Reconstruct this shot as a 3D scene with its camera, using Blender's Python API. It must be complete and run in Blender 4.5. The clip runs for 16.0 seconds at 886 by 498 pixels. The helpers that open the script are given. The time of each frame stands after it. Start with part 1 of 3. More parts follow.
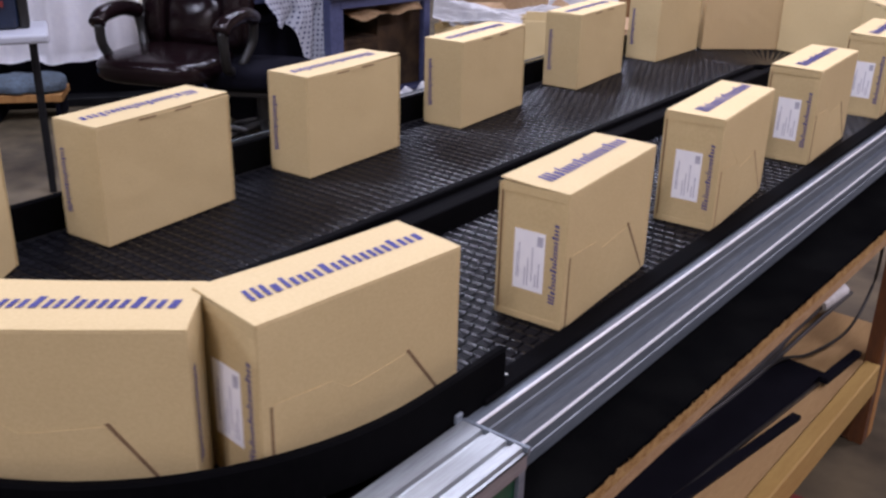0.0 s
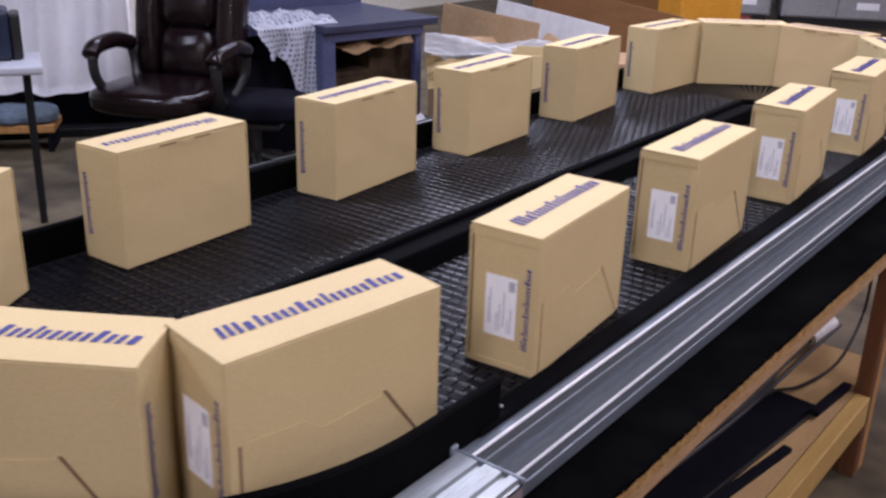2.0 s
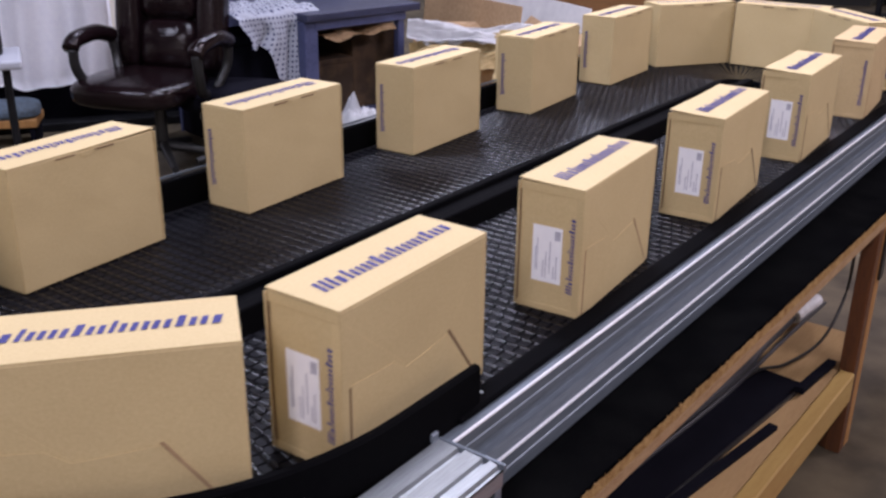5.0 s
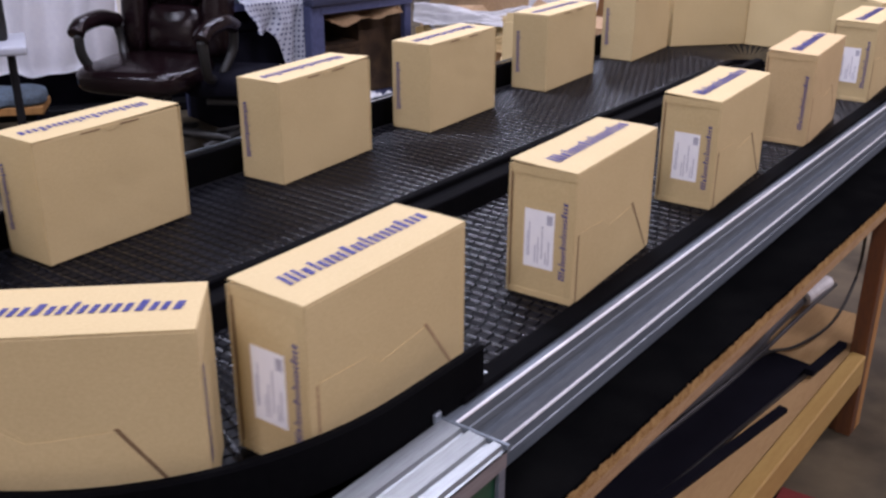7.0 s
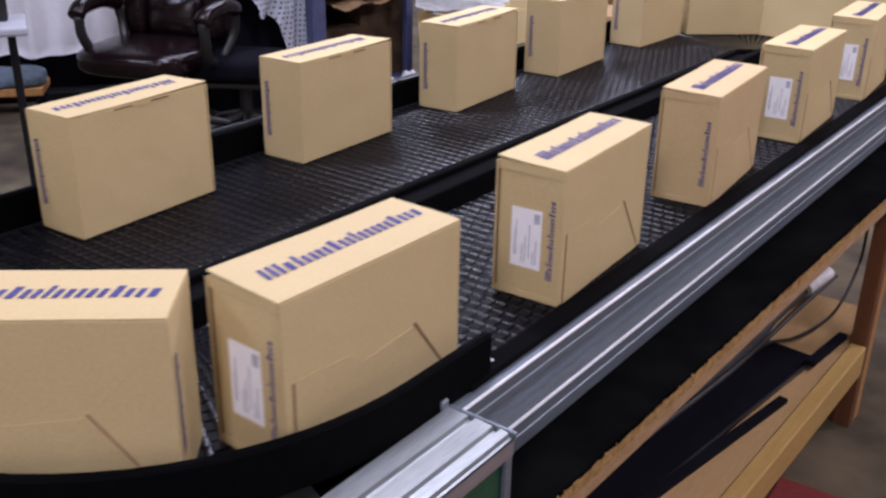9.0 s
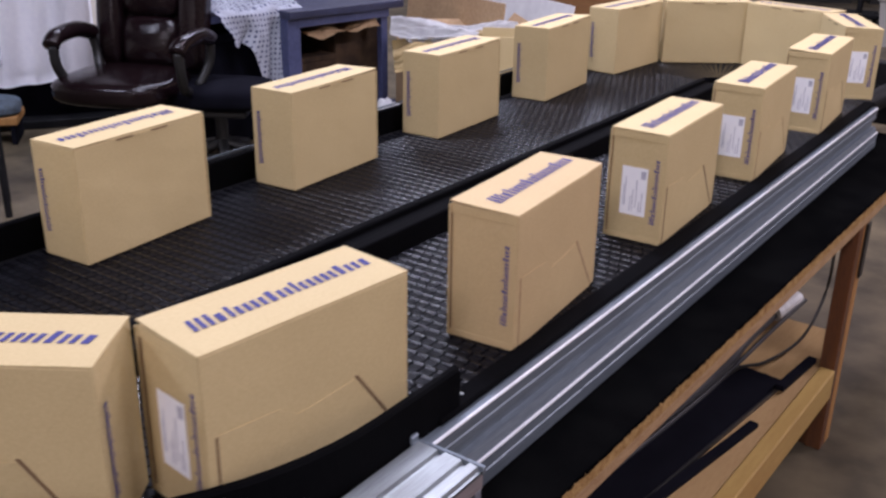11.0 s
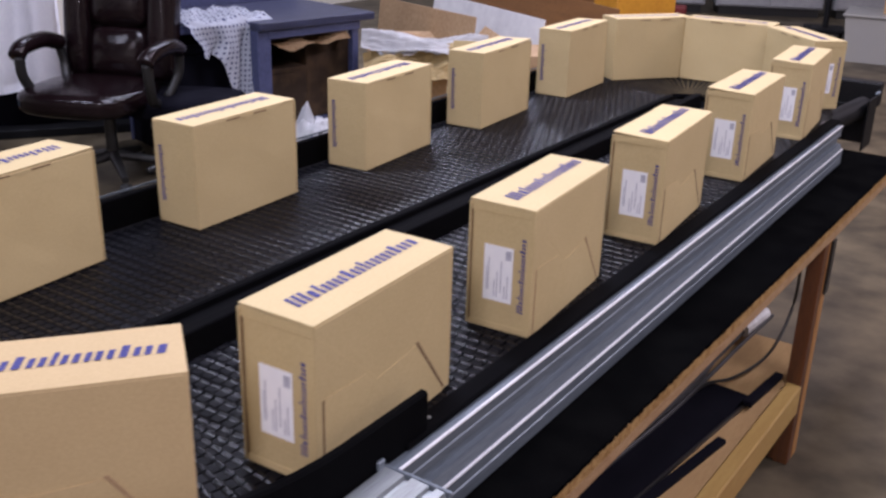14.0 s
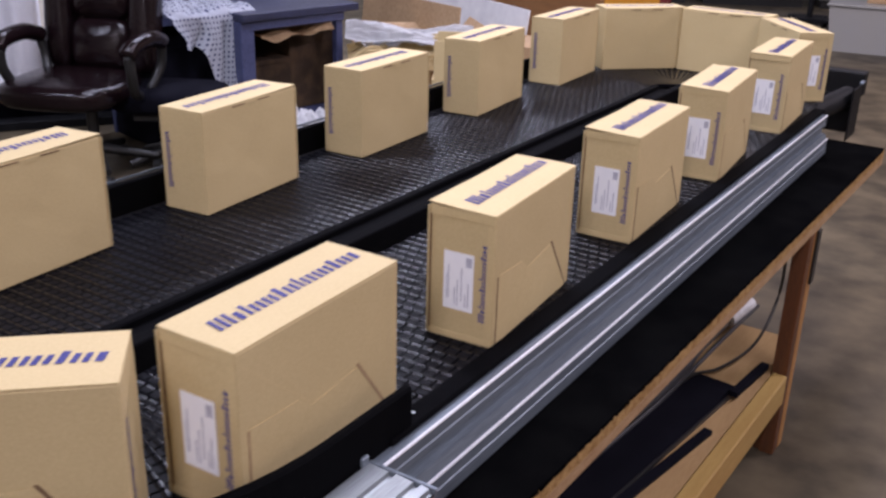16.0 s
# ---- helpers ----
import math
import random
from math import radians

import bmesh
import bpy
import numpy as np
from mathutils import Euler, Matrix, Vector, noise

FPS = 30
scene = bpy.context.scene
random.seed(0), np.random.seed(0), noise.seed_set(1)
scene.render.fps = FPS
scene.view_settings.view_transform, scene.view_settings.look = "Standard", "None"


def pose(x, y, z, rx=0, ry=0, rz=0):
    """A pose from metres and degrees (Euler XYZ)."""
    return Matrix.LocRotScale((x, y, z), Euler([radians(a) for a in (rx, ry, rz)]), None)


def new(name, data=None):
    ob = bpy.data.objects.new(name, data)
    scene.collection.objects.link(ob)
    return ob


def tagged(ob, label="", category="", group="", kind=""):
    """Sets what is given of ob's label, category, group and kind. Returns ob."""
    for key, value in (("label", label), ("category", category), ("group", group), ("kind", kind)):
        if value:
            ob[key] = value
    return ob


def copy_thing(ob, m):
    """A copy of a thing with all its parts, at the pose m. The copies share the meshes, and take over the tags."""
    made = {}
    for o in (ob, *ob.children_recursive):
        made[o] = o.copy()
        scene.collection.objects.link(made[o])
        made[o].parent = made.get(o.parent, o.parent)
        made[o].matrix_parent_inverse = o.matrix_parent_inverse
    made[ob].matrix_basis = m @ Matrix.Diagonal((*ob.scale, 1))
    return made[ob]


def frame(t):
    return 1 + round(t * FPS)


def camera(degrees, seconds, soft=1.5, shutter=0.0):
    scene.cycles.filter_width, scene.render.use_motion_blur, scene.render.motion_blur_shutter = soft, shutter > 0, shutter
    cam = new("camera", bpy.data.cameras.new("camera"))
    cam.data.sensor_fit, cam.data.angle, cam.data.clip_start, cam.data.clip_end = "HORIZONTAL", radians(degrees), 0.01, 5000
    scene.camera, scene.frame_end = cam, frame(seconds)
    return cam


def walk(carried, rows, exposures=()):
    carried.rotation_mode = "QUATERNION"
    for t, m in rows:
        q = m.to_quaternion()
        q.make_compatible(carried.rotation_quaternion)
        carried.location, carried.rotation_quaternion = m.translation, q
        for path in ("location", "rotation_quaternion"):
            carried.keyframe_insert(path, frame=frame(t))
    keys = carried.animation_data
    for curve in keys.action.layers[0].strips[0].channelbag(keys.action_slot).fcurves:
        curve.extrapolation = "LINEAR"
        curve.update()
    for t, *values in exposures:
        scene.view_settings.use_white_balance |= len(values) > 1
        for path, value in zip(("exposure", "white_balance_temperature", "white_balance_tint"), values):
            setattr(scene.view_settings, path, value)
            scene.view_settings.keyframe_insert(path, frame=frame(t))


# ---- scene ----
cam = camera(49.03, 16.0, soft=2.6, shutter=0.5)
walk(cam, [
    (0.0, pose(0.7376, -0.9621, 1.5509, 67.000, -1.265, 38.293)),
    (0.5, pose(0.7309, -0.9583, 1.5442, 66.891, -0.966, 38.560)),
    (1.0, pose(0.7300, -0.9635, 1.5533, 66.919, -1.053, 38.807)),
    (1.5, pose(0.7344, -0.9735, 1.5576, 68.302, -1.248, 38.597)),
    (2.0, pose(0.7369, -0.9764, 1.5559, 68.876, -1.661, 37.755)),
    (2.5, pose(0.7466, -0.9721, 1.5612, 68.391, -1.616, 36.593)),
    (3.0, pose(0.7501, -0.9665, 1.5632, 68.206, -1.194, 36.103)),
    (3.5, pose(0.7475, -0.9664, 1.5612, 68.073, -1.095, 36.061)),
    (4.0, pose(0.7518, -0.9672, 1.5601, 68.233, -0.868, 36.169)),
    (6.5, pose(0.7509, -0.9483, 1.5447, 67.370, -0.543, 37.606)),
    (7.0, pose(0.7499, -0.9449, 1.5385, 67.307, -0.159, 37.198)),
    (7.5, pose(0.7453, -0.9528, 1.5392, 67.237, -0.422, 37.247)),
    (8.0, pose(0.7347, -0.9580, 1.5364, 67.021, -0.591, 37.696)),
    (8.5, pose(0.7306, -0.9592, 1.5368, 66.590, -1.004, 37.476)),
    (9.0, pose(0.7360, -0.9529, 1.5387, 66.511, -0.855, 37.269)),
    (9.5, pose(0.7438, -0.9499, 1.5464, 66.997, -0.827, 36.938)),
    (12.0, pose(0.7573, -0.9590, 1.5765, 68.196, -1.058, 35.198)),
    (12.5, pose(0.7578, -0.9531, 1.5813, 68.496, -1.338, 34.817)),
    (13.0, pose(0.7567, -0.9501, 1.5803, 68.584, -1.623, 34.558)),
    (13.5, pose(0.7517, -0.9488, 1.5815, 68.398, -1.630, 34.426)),
    (14.0, pose(0.7527, -0.9428, 1.5806, 68.427, -1.510, 34.387)),
    (14.5, pose(0.7547, -0.9364, 1.5753, 68.190, -1.500, 34.183)),
    (15.0, pose(0.7636, -0.9294, 1.5845, 67.640, -1.378, 33.429)),
    (15.5, pose(0.7519, -0.9284, 1.5753, 67.717, -1.387, 33.273)),
    (16.0, pose(0.7482, -0.9281, 1.5782, 67.927, -1.473, 33.532)),
])

# ---- light: overhead lamps of a workshop hall ----
world = bpy.data.worlds.new("hall_ambient")
world.use_nodes = True
world.node_tree.nodes["Background"].inputs[0].default_value = (1.0, 0.95, 0.88, 1)
world.node_tree.nodes["Background"].inputs[1].default_value = 0.25
scene.world = world


def ceiling_lamp(x, y, sx, sy, watts, warm):
    data = bpy.data.lights.new("ceiling_lamp", "AREA")
    data.shape, data.size, data.size_y, data.energy = "RECTANGLE", sx, sy, watts
    data.color = (0.932 + 0.08 * warm, 0.946 - 0.02 * warm, 1.225 - 0.10 * warm)
    ob = new("ceiling_lamp", data)
    ob.matrix_world = pose(x, y, 4.1)


for lx, ly, sx, sy, watts, warm in (
        (-1.65, 1.6, 2.4, 0.4, 104, 0), (-0.2, 0.9, 0.4, 2.4, 36, 0), (-0.9, 5.0, 0.4, 2.4, 82, 1.5), (-3.6, -2.2, 0.4, 2.4, 122, 0), (-3.9, 4.7, 0.4, 2.4, 90, 0),
        (-3.9, 7.6, 0.4, 2.4, 90, 0), (2.6, 0.6, 0.4, 2.4, 92, 0.9), (3.0, 5.2, 0.4, 2.4, 190, 1.5), (1.5, -4.3, 0.4, 2.4, 168, 0.9)):
    ceiling_lamp(lx, ly, sx, sy, watts, warm)
scene.view_settings.exposure = 0.07


# ---- materials ----
def material(name, colour, rough=0.6, metal=0.0, second=None, scale=8.0, fine=60.0, bump=0.1, stretch=(1, 1, 1), amount=0.5, coat=0.0, spec=0.5, vary=0.0):
    m = bpy.data.materials.new(name)
    m.use_nodes = True
    nt = m.node_tree
    n, l = nt.nodes, nt.links
    p = n["Principled BSDF"]
    p.inputs["Roughness"].default_value, p.inputs["Metallic"].default_value = rough, metal
    p.inputs["Coat Weight"].default_value = coat
    p.inputs["Specular IOR Level"].default_value = spec
    co = n.new("ShaderNodeTexCoord")
    mp = n.new("ShaderNodeMapping")
    mp.inputs["Scale"].default_value = stretch
    l.new(co.outputs["Object"], mp.inputs[0])
    big = n.new("ShaderNodeTexNoise")
    big.inputs["Scale"].default_value, big.inputs["Detail"].default_value = scale, 5
    small = n.new("ShaderNodeTexNoise")
    small.inputs["Scale"].default_value, small.inputs["Detail"].default_value = fine, 4
    l.new(mp.outputs[0], big.inputs[0]), l.new(mp.outputs[0], small.inputs[0])
    mix = n.new("ShaderNodeMix")
    mix.data_type = "RGBA"
    c2 = second or tuple(c * 0.75 for c in colour)
    mix.inputs[6].default_value, mix.inputs[7].default_value = (*colour, 1), (*c2, 1)
    add = n.new("ShaderNodeMath")
    add.operation = "ADD"
    l.new(big.outputs[0], add.inputs[0]), l.new(small.outputs[0], add.inputs[1])
    ramp = n.new("ShaderNodeMapRange")
    ramp.inputs[1].default_value, ramp.inputs[2].default_value = 0.75, 1.25
    ramp.inputs[3].default_value, ramp.inputs[4].default_value = 0.0, amount * 2
    l.new(add.outputs[0], ramp.inputs[0]), l.new(ramp.outputs[0], mix.inputs[0])
    out = mix.outputs[2]
    if vary:
        info = n.new("ShaderNodeObjectInfo")
        hsv = n.new("ShaderNodeHueSaturation")
        mr = n.new("ShaderNodeMapRange")
        mr.inputs[3].default_value, mr.inputs[4].default_value = 1 - vary, 1 + vary
        l.new(info.outputs["Random"], mr.inputs[0]), l.new(mr.outputs[0], hsv.inputs["Value"])
        l.new(out, hsv.inputs["Color"])
        out = hsv.outputs[0]
    l.new(out, p.inputs["Base Color"])
    rr = n.new("ShaderNodeMapRange")
    rr.inputs[3].default_value, rr.inputs[4].default_value = max(rough - 0.1, 0.02), min(rough + 0.1, 1)
    l.new(small.outputs[0], rr.inputs[0]), l.new(rr.outputs[0], p.inputs["Roughness"])
    if bump:
        b = n.new("ShaderNodeBump")
        b.inputs["Strength"].default_value, b.inputs["Distance"].default_value = bump, 0.004
        l.new(add.outputs[0], b.inputs["Height"]), l.new(b.outputs[0], p.inputs["Normal"])
    return m


CARD = material("kraft_board", (0.588, 0.460, 0.235), 0.75, second=(0.525, 0.402, 0.20), scale=4, fine=260, bump=0.03, vary=0.045)


def add_warp(m, scale, depth):
    """Soft unevenness of a board face, different on every carton."""
    n, l = m.node_tree.nodes, m.node_tree.links
    p = n["Principled BSDF"]
    prev = p.inputs["Normal"].links[0].from_node
    co, info, mp, tex, b = (n.new("ShaderNode" + k) for k in ("TexCoord", "ObjectInfo", "Mapping", "TexNoise", "Bump"))
    mul = n.new("ShaderNodeVectorMath")
    mul.operation = "SCALE"
    mul.inputs[0].default_value = (31, 17, 23)
    l.new(info.outputs["Random"], mul.inputs["Scale"])
    l.new(mul.outputs[0], mp.inputs["Location"]), l.new(co.outputs["Object"], mp.inputs[0])
    tex.inputs["Scale"].default_value, tex.inputs["Detail"].default_value = scale, 2
    l.new(mp.outputs[0], tex.inputs[0]), l.new(tex.outputs[0], b.inputs["Height"])
    b.inputs["Strength"].default_value, b.inputs["Distance"].default_value = 1.0, depth
    l.new(b.outputs[0], prev.inputs["Normal"])


CARD_BROWN = material("browner_kraft_board", (0.560, 0.415, 0.212), 0.75, second=(0.50, 0.362, 0.182), scale=4, fine=260, bump=0.03)
add_warp(CARD, 6, 0.0045)
add_warp(CARD_BROWN, 6, 0.0045)
CARD_OLD = material("old_board", (0.42, 0.28, 0.15), 0.8, second=(0.30, 0.19, 0.10), scale=3, fine=40, bump=0.1)
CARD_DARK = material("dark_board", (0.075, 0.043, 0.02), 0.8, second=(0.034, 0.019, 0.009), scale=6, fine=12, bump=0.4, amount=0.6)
CARD_EDGE = material("board_cut_edge", (0.20, 0.12, 0.06), 0.9)
BLUE_INK = material("blue_ink", (0.050, 0.050, 0.175), 0.8, second=(0.075, 0.075, 0.22), fine=90, bump=0.0, spec=0.2)
LABEL = material("label_paper", (0.92, 0.92, 0.93), 0.45, second=(0.87, 0.87, 0.90), bump=0.0)
GREY_INK = material("grey_ink", (0.52, 0.52, 0.60), 0.6, bump=0.0)
BELT = material("belt_plastic", (0.0042, 0.0042, 0.0055), 0.42, second=(0.007, 0.007, 0.009), scale=20, fine=260, bump=0.08, vary=0.25, spec=0.06)
BELT_RIDGE = material("worn_belt_ridge", (0.005, 0.005, 0.0065), 0.17, second=(0.008, 0.008, 0.010), scale=20, fine=260, bump=0.05, spec=0.24)
RAIL = material("black_guide_plastic", (0.0018, 0.0018, 0.0024), 0.8, second=(0.0035, 0.0035, 0.004), scale=6, fine=90, bump=0.05, spec=0.03)
STEEL_BLACK = material("black_painted_steel", (0.006, 0.006, 0.007), 0.55, second=(0.011, 0.011, 0.012), scale=5, fine=80, bump=0.04, spec=0.15)
# near-white metal, only for highlight lines painted along the side profile
ALU_HIGHLIGHT = material("highlight_aluminium", (0.93, 0.93, 0.94), 0.34, 0.25, second=(0.78, 0.79, 0.81), scale=4, fine=60, bump=0.02, stretch=(8, 2, 8))
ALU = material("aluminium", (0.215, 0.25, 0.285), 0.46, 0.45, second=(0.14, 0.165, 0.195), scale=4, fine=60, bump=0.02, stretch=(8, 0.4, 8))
ALU_DULL = material("dull_aluminium", (0.42, 0.45, 0.455), 0.42, 0.7, second=(0.29, 0.305, 0.315), scale=3, fine=60, bump=0.02, stretch=(8, 0.5, 8))
CARPET = material("black_carpet", (0.0019, 0.0019, 0.0022), 0.95, second=(0.0045, 0.0045, 0.0045), scale=12, fine=400, bump=0.5, spec=0.0)
PLY_EDGE = material("plywood_edge", (0.42, 0.275, 0.14), 0.8, second=(0.27, 0.15, 0.065), scale=20, fine=160, bump=0.3, stretch=(1, 1, 6))
FELT = material("brown_felt", (0.48, 0.31, 0.13), 0.95, second=(0.24, 0.13, 0.045), scale=60, fine=300, bump=0.8, spec=0.1)
PINE = material("pine_board", (0.40, 0.262, 0.08), 0.6, second=(0.33, 0.20, 0.056), scale=6, fine=60, bump=0.08, stretch=(9, 0.6, 9))
# reddish timber with the shade on the leg's near face in its colour
REDWOOD_SHADED = material("shaded_timber", (0.125, 0.042, 0.010), 0.5, second=(0.05, 0.017, 0.006), scale=5, fine=50, bump=0.1, stretch=(10, 10, 0.6))
PINE_UP = material("pine_upright", (0.40, 0.20, 0.06), 0.6, second=(0.28, 0.13, 0.038), scale=6, fine=60, bump=0.08, stretch=(9, 9, 0.6))
PLY = material("plywood_face", (0.37, 0.24, 0.105), 0.65, second=(0.30, 0.185, 0.078), scale=4, fine=50, bump=0.05, stretch=(6, 0.6, 1))
CONCRETE = material("concrete_floor", (0.130, 0.103, 0.063), 0.5, second=(0.048, 0.038, 0.024), scale=0.8, fine=5.5, bump=0.06, amount=0.6, spec=0.3)
WALL = material("painted_wall", (0.70, 0.66, 0.57), 0.8, second=(0.63, 0.59, 0.50), scale=1.5, fine=20, bump=0.05)
CEIL = material("ceiling_paint", (0.12, 0.12, 0.12), 0.9, bump=0.02)
LEATHER = material("brown_leather", (0.006, 0.003, 0.0038), 0.14, second=(0.009, 0.0042, 0.005), scale=9, fine=60, bump=0.6, spec=0.3)
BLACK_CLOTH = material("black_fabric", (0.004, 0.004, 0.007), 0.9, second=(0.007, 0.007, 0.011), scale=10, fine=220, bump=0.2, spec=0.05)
BLACK_PLASTIC = material("black_plastic", (0.012, 0.012, 0.012), 0.4, bump=0.03)
DESK_TOP = material("dark_worn_paint", (0.030, 0.035, 0.078), 0.5, second=(0.011, 0.013, 0.030), scale=6, fine=50, bump=0.08, stretch=(6, 0.6, 6))
SHEET = material("white_sheet", (0.86, 0.85, 0.87), 0.85, second=(0.80, 0.79, 0.83), scale=4, fine=40, bump=0.15)
DESK_BLUE = material("blue_grey_paint", (0.060, 0.070, 0.145), 0.5, second=(0.038, 0.045, 0.10), scale=6, fine=50, bump=0.06)
TABLE_WHITE = material("white_plastic", (0.36, 0.37, 0.42), 0.45, second=(0.38, 0.39, 0.42), bump=0.03)
PAPER = material("white_paper", (0.74, 0.745, 0.75), 0.6, second=(0.60, 0.60, 0.62), scale=3, fine=14, bump=0.1)
YELLOW = material("yellow_paint", (0.62, 0.30, 0.03), 0.5, second=(0.50, 0.22, 0.02), scale=3, fine=30, bump=0.05)
BROWN_WOOD = material("brown_panel", (0.24, 0.105, 0.03), 0.6, second=(0.17, 0.07, 0.02), scale=4, fine=40, bump=0.06, stretch=(0.6, 6, 6))
GREY_PAINT = material("grey_paint", (0.33, 0.33, 0.33), 0.5, second=(0.26, 0.26, 0.27), scale=3, fine=30, bump=0.03)
RED = material("red_paint", (0.16, 0.014, 0.012), 0.6, bump=0.05)
GREEN = material("green_panel", (0.012, 0.075, 0.035), 0.5, bump=0.03)
TOOL_BLUE = material("blue_plastic", (0.006, 0.013, 0.034), 0.45, bump=0.05)
CABLE_GREY = material("cable_sleeve", (0.035, 0.035, 0.038), 0.5, bump=0.1)
WHITE_PLUG = material("white_plug", (0.72, 0.72, 0.72), 0.4, bump=0.02)
STONE_CLOTH = material("grey_cloth", (0.10, 0.14, 0.19), 0.9, second=(0.06, 0.075, 0.09), scale=8, bump=0.2)
TUB = material("clear_tub_plastic", (0.29, 0.285, 0.26), 0.35, second=(0.28, 0.28, 0.27), scale=3, bump=0.03)


def spotted_cloth():
    m = material("spotted_cloth", (0.62, 0.64, 0.70), 0.9, second=(0.54, 0.56, 0.63), scale=5, fine=40, bump=0.1)
    n, l = m.node_tree.nodes, m.node_tree.links
    p = n["Principled BSDF"]
    base = p.inputs["Base Color"].links[0].from_socket
    co = n.new("ShaderNodeTexCoord")
    v = n.new("ShaderNodeTexVoronoi")
    v.inputs["Scale"].default_value, v.inputs["Randomness"].default_value = 1.0, 0.15
    mp = n.new("ShaderNodeMapping")
    mp.inputs["Scale"].default_value = (35, 35, 1)
    l.new(co.outputs["UV"], mp.inputs[0]), l.new(mp.outputs[0], v.inputs[0])
    r = n.new("ShaderNodeMapRange")
    r.inputs[1].default_value, r.inputs[2].default_value = 0.20, 0.30
    l.new(v.outputs["Distance"], r.inputs[0])
    mix = n.new("ShaderNodeMix")
    mix.data_type = "RGBA"
    mix.inputs[6].default_value = (0.06, 0.07, 0.16, 1)
    l.new(r.outputs[0], mix.inputs[0]), l.new(base, mix.inputs[7]), l.new(mix.outputs[2], p.inputs["Base Color"])
    return m


SPOTS = spotted_cloth()


# ---- mesh tools ----
def box(bm, x0, x1, y0, y1, z0, z1, bevel=0.0, seg=1):
    r = bmesh.ops.create_cube(bm, size=1)
    vs = r["verts"]
    bmesh.ops.scale(bm, vec=(x1 - x0, y1 - y0, z1 - z0), verts=vs)
    bmesh.ops.translate(bm, vec=((x0 + x1) / 2, (y0 + y1) / 2, (z0 + z1) / 2), verts=vs)
    if bevel:
        es = list({e for v in vs for e in v.link_edges})
        bmesh.ops.bevel(bm, geom=es, offset=bevel, segments=seg, affect="EDGES", profile=0.5)
    return bm


def boxm(*a, **k):
    return box(bmesh.new(), *a, **k)


def rod(bm, a, b, r0, r1=None, seg=12):
    a, b = Vector(a), Vector(b)
    m = Matrix.Translation((a + b) / 2) @ (b - a).to_track_quat("Z", "Y").to_matrix().to_4x4()
    bmesh.ops.create_cone(bm, cap_ends=True, segments=seg, radius1=r0, radius2=r0 if r1 is None else r1, depth=(b - a).length, matrix=m)
    return bm


def rodm(*a, **k):
    return rod(bmesh.new(), *a, **k)


def prism(bm, outline, w0, w1, axes="xz"):
    """An outline in the plane of two axes, drawn out along the third from w0 to w1."""
    def at(u, v, w):
        return {"xz": (u, w, v), "yz": (w, u, v), "xy": (u, v, w)}[axes]
    a = [bm.verts.new(at(u, v, w0)) for u, v in outline]
    b = [bm.verts.new(at(u, v, w1)) for u, v in outline]
    n = len(a)
    bm.faces.new(a), bm.faces.new(b[::-1])
    for i in range(n):
        bm.faces.new((a[i], b[i], b[(i + 1) % n], a[(i + 1) % n]))
    bmesh.ops.recalc_face_normals(bm, faces=bm.faces)
    return bm


def sweep(bm, path, profile, closed=False):
    """A profile (side, height) carried along a path (x, y, z) in plan; side is to the right of the way."""
    rings, n = [], len(path)
    for i, p in enumerate(path):
        a = path[(i - 1) % n] if closed or i else path[i]
        b = path[(i + 1) % n] if closed or i < n - 1 else path[i]
        d = Vector((b[0] - a[0], b[1] - a[1], 0)).normalized()
        s = Vector((d.y, -d.x, 0))
        rings.append([bm.verts.new(Vector(p) + s * u + Vector((0, 0, v))) for u, v in profile])
    m = len(profile)
    for i in range(n if closed else n - 1):
        r, q = rings[i], rings[(i + 1) % n]
        for j in range(m):
            bm.faces.new((r[j], r[(j + 1) % m], q[(j + 1) % m], q[j]))
    if not closed:
        bm.faces.new(rings[0]), bm.faces.new(rings[-1][::-1])
    bmesh.ops.recalc_face_normals(bm, faces=bm.faces)
    return bm


def tube(bm, pts, r, seg=8):
    pts = [Vector(p) for p in pts]
    rings = []
    for i, p in enumerate(pts):
        d = (pts[min(i + 1, len(pts) - 1)] - pts[max(i - 1, 0)]).normalized()
        q = d.to_track_quat("Z", "Y")
        rings.append([bm.verts.new(p + q @ Vector((r * math.cos(k * math.tau / seg), r * math.sin(k * math.tau / seg), 0))) for k in range(seg)])
    for a, b in zip(rings, rings[1:]):
        for k in range(seg):
            bm.faces.new((a[k], a[(k + 1) % seg], b[(k + 1) % seg], b[k]))
    bm.faces.new(rings[0][::-1]), bm.faces.new(rings[-1])
    bmesh.ops.recalc_face_normals(bm, faces=bm.faces)
    return bm


def bend(pts, n=6):
    """A smooth line through points."""
    pts = [Vector(p) for p in pts]
    out = []
    for i in range(len(pts) - 1):
        p0, p1, p2, p3 = pts[max(i - 1, 0)], pts[i], pts[i + 1], pts[min(i + 2, len(pts) - 1)]
        for k in range(n):
            t = k / n
            out.append(0.5 * ((2 * p1) + (p2 - p0) * t + (2 * p0 - 5 * p1 + 4 * p2 - p3) * t * t + (3 * p1 - p0 - 3 * p2 + p3) * t ** 3))
    return out + [pts[-1]]


def mesh_of(bm, name, mat, smooth=False):
    me = bpy.data.meshes.new(name)
    bm.to_mesh(me)
    bm.free()
    me.materials.append(mat)
    if smooth:
        for f in me.polygons:
            f.use_smooth = True
    return me


def part(name, bm, mat, parent, label="", smooth=False, m=None):
    ob = new(name, mesh_of(bm, name, mat, smooth))
    ob.parent = parent
    if m is not None:
        ob.matrix_local = m
    if label:
        ob["label"] = label
    return ob


def thing(name, m, label, category, group=""):
    ob = new(name)
    ob.empty_display_size = 0.1
    ob.matrix_world = m
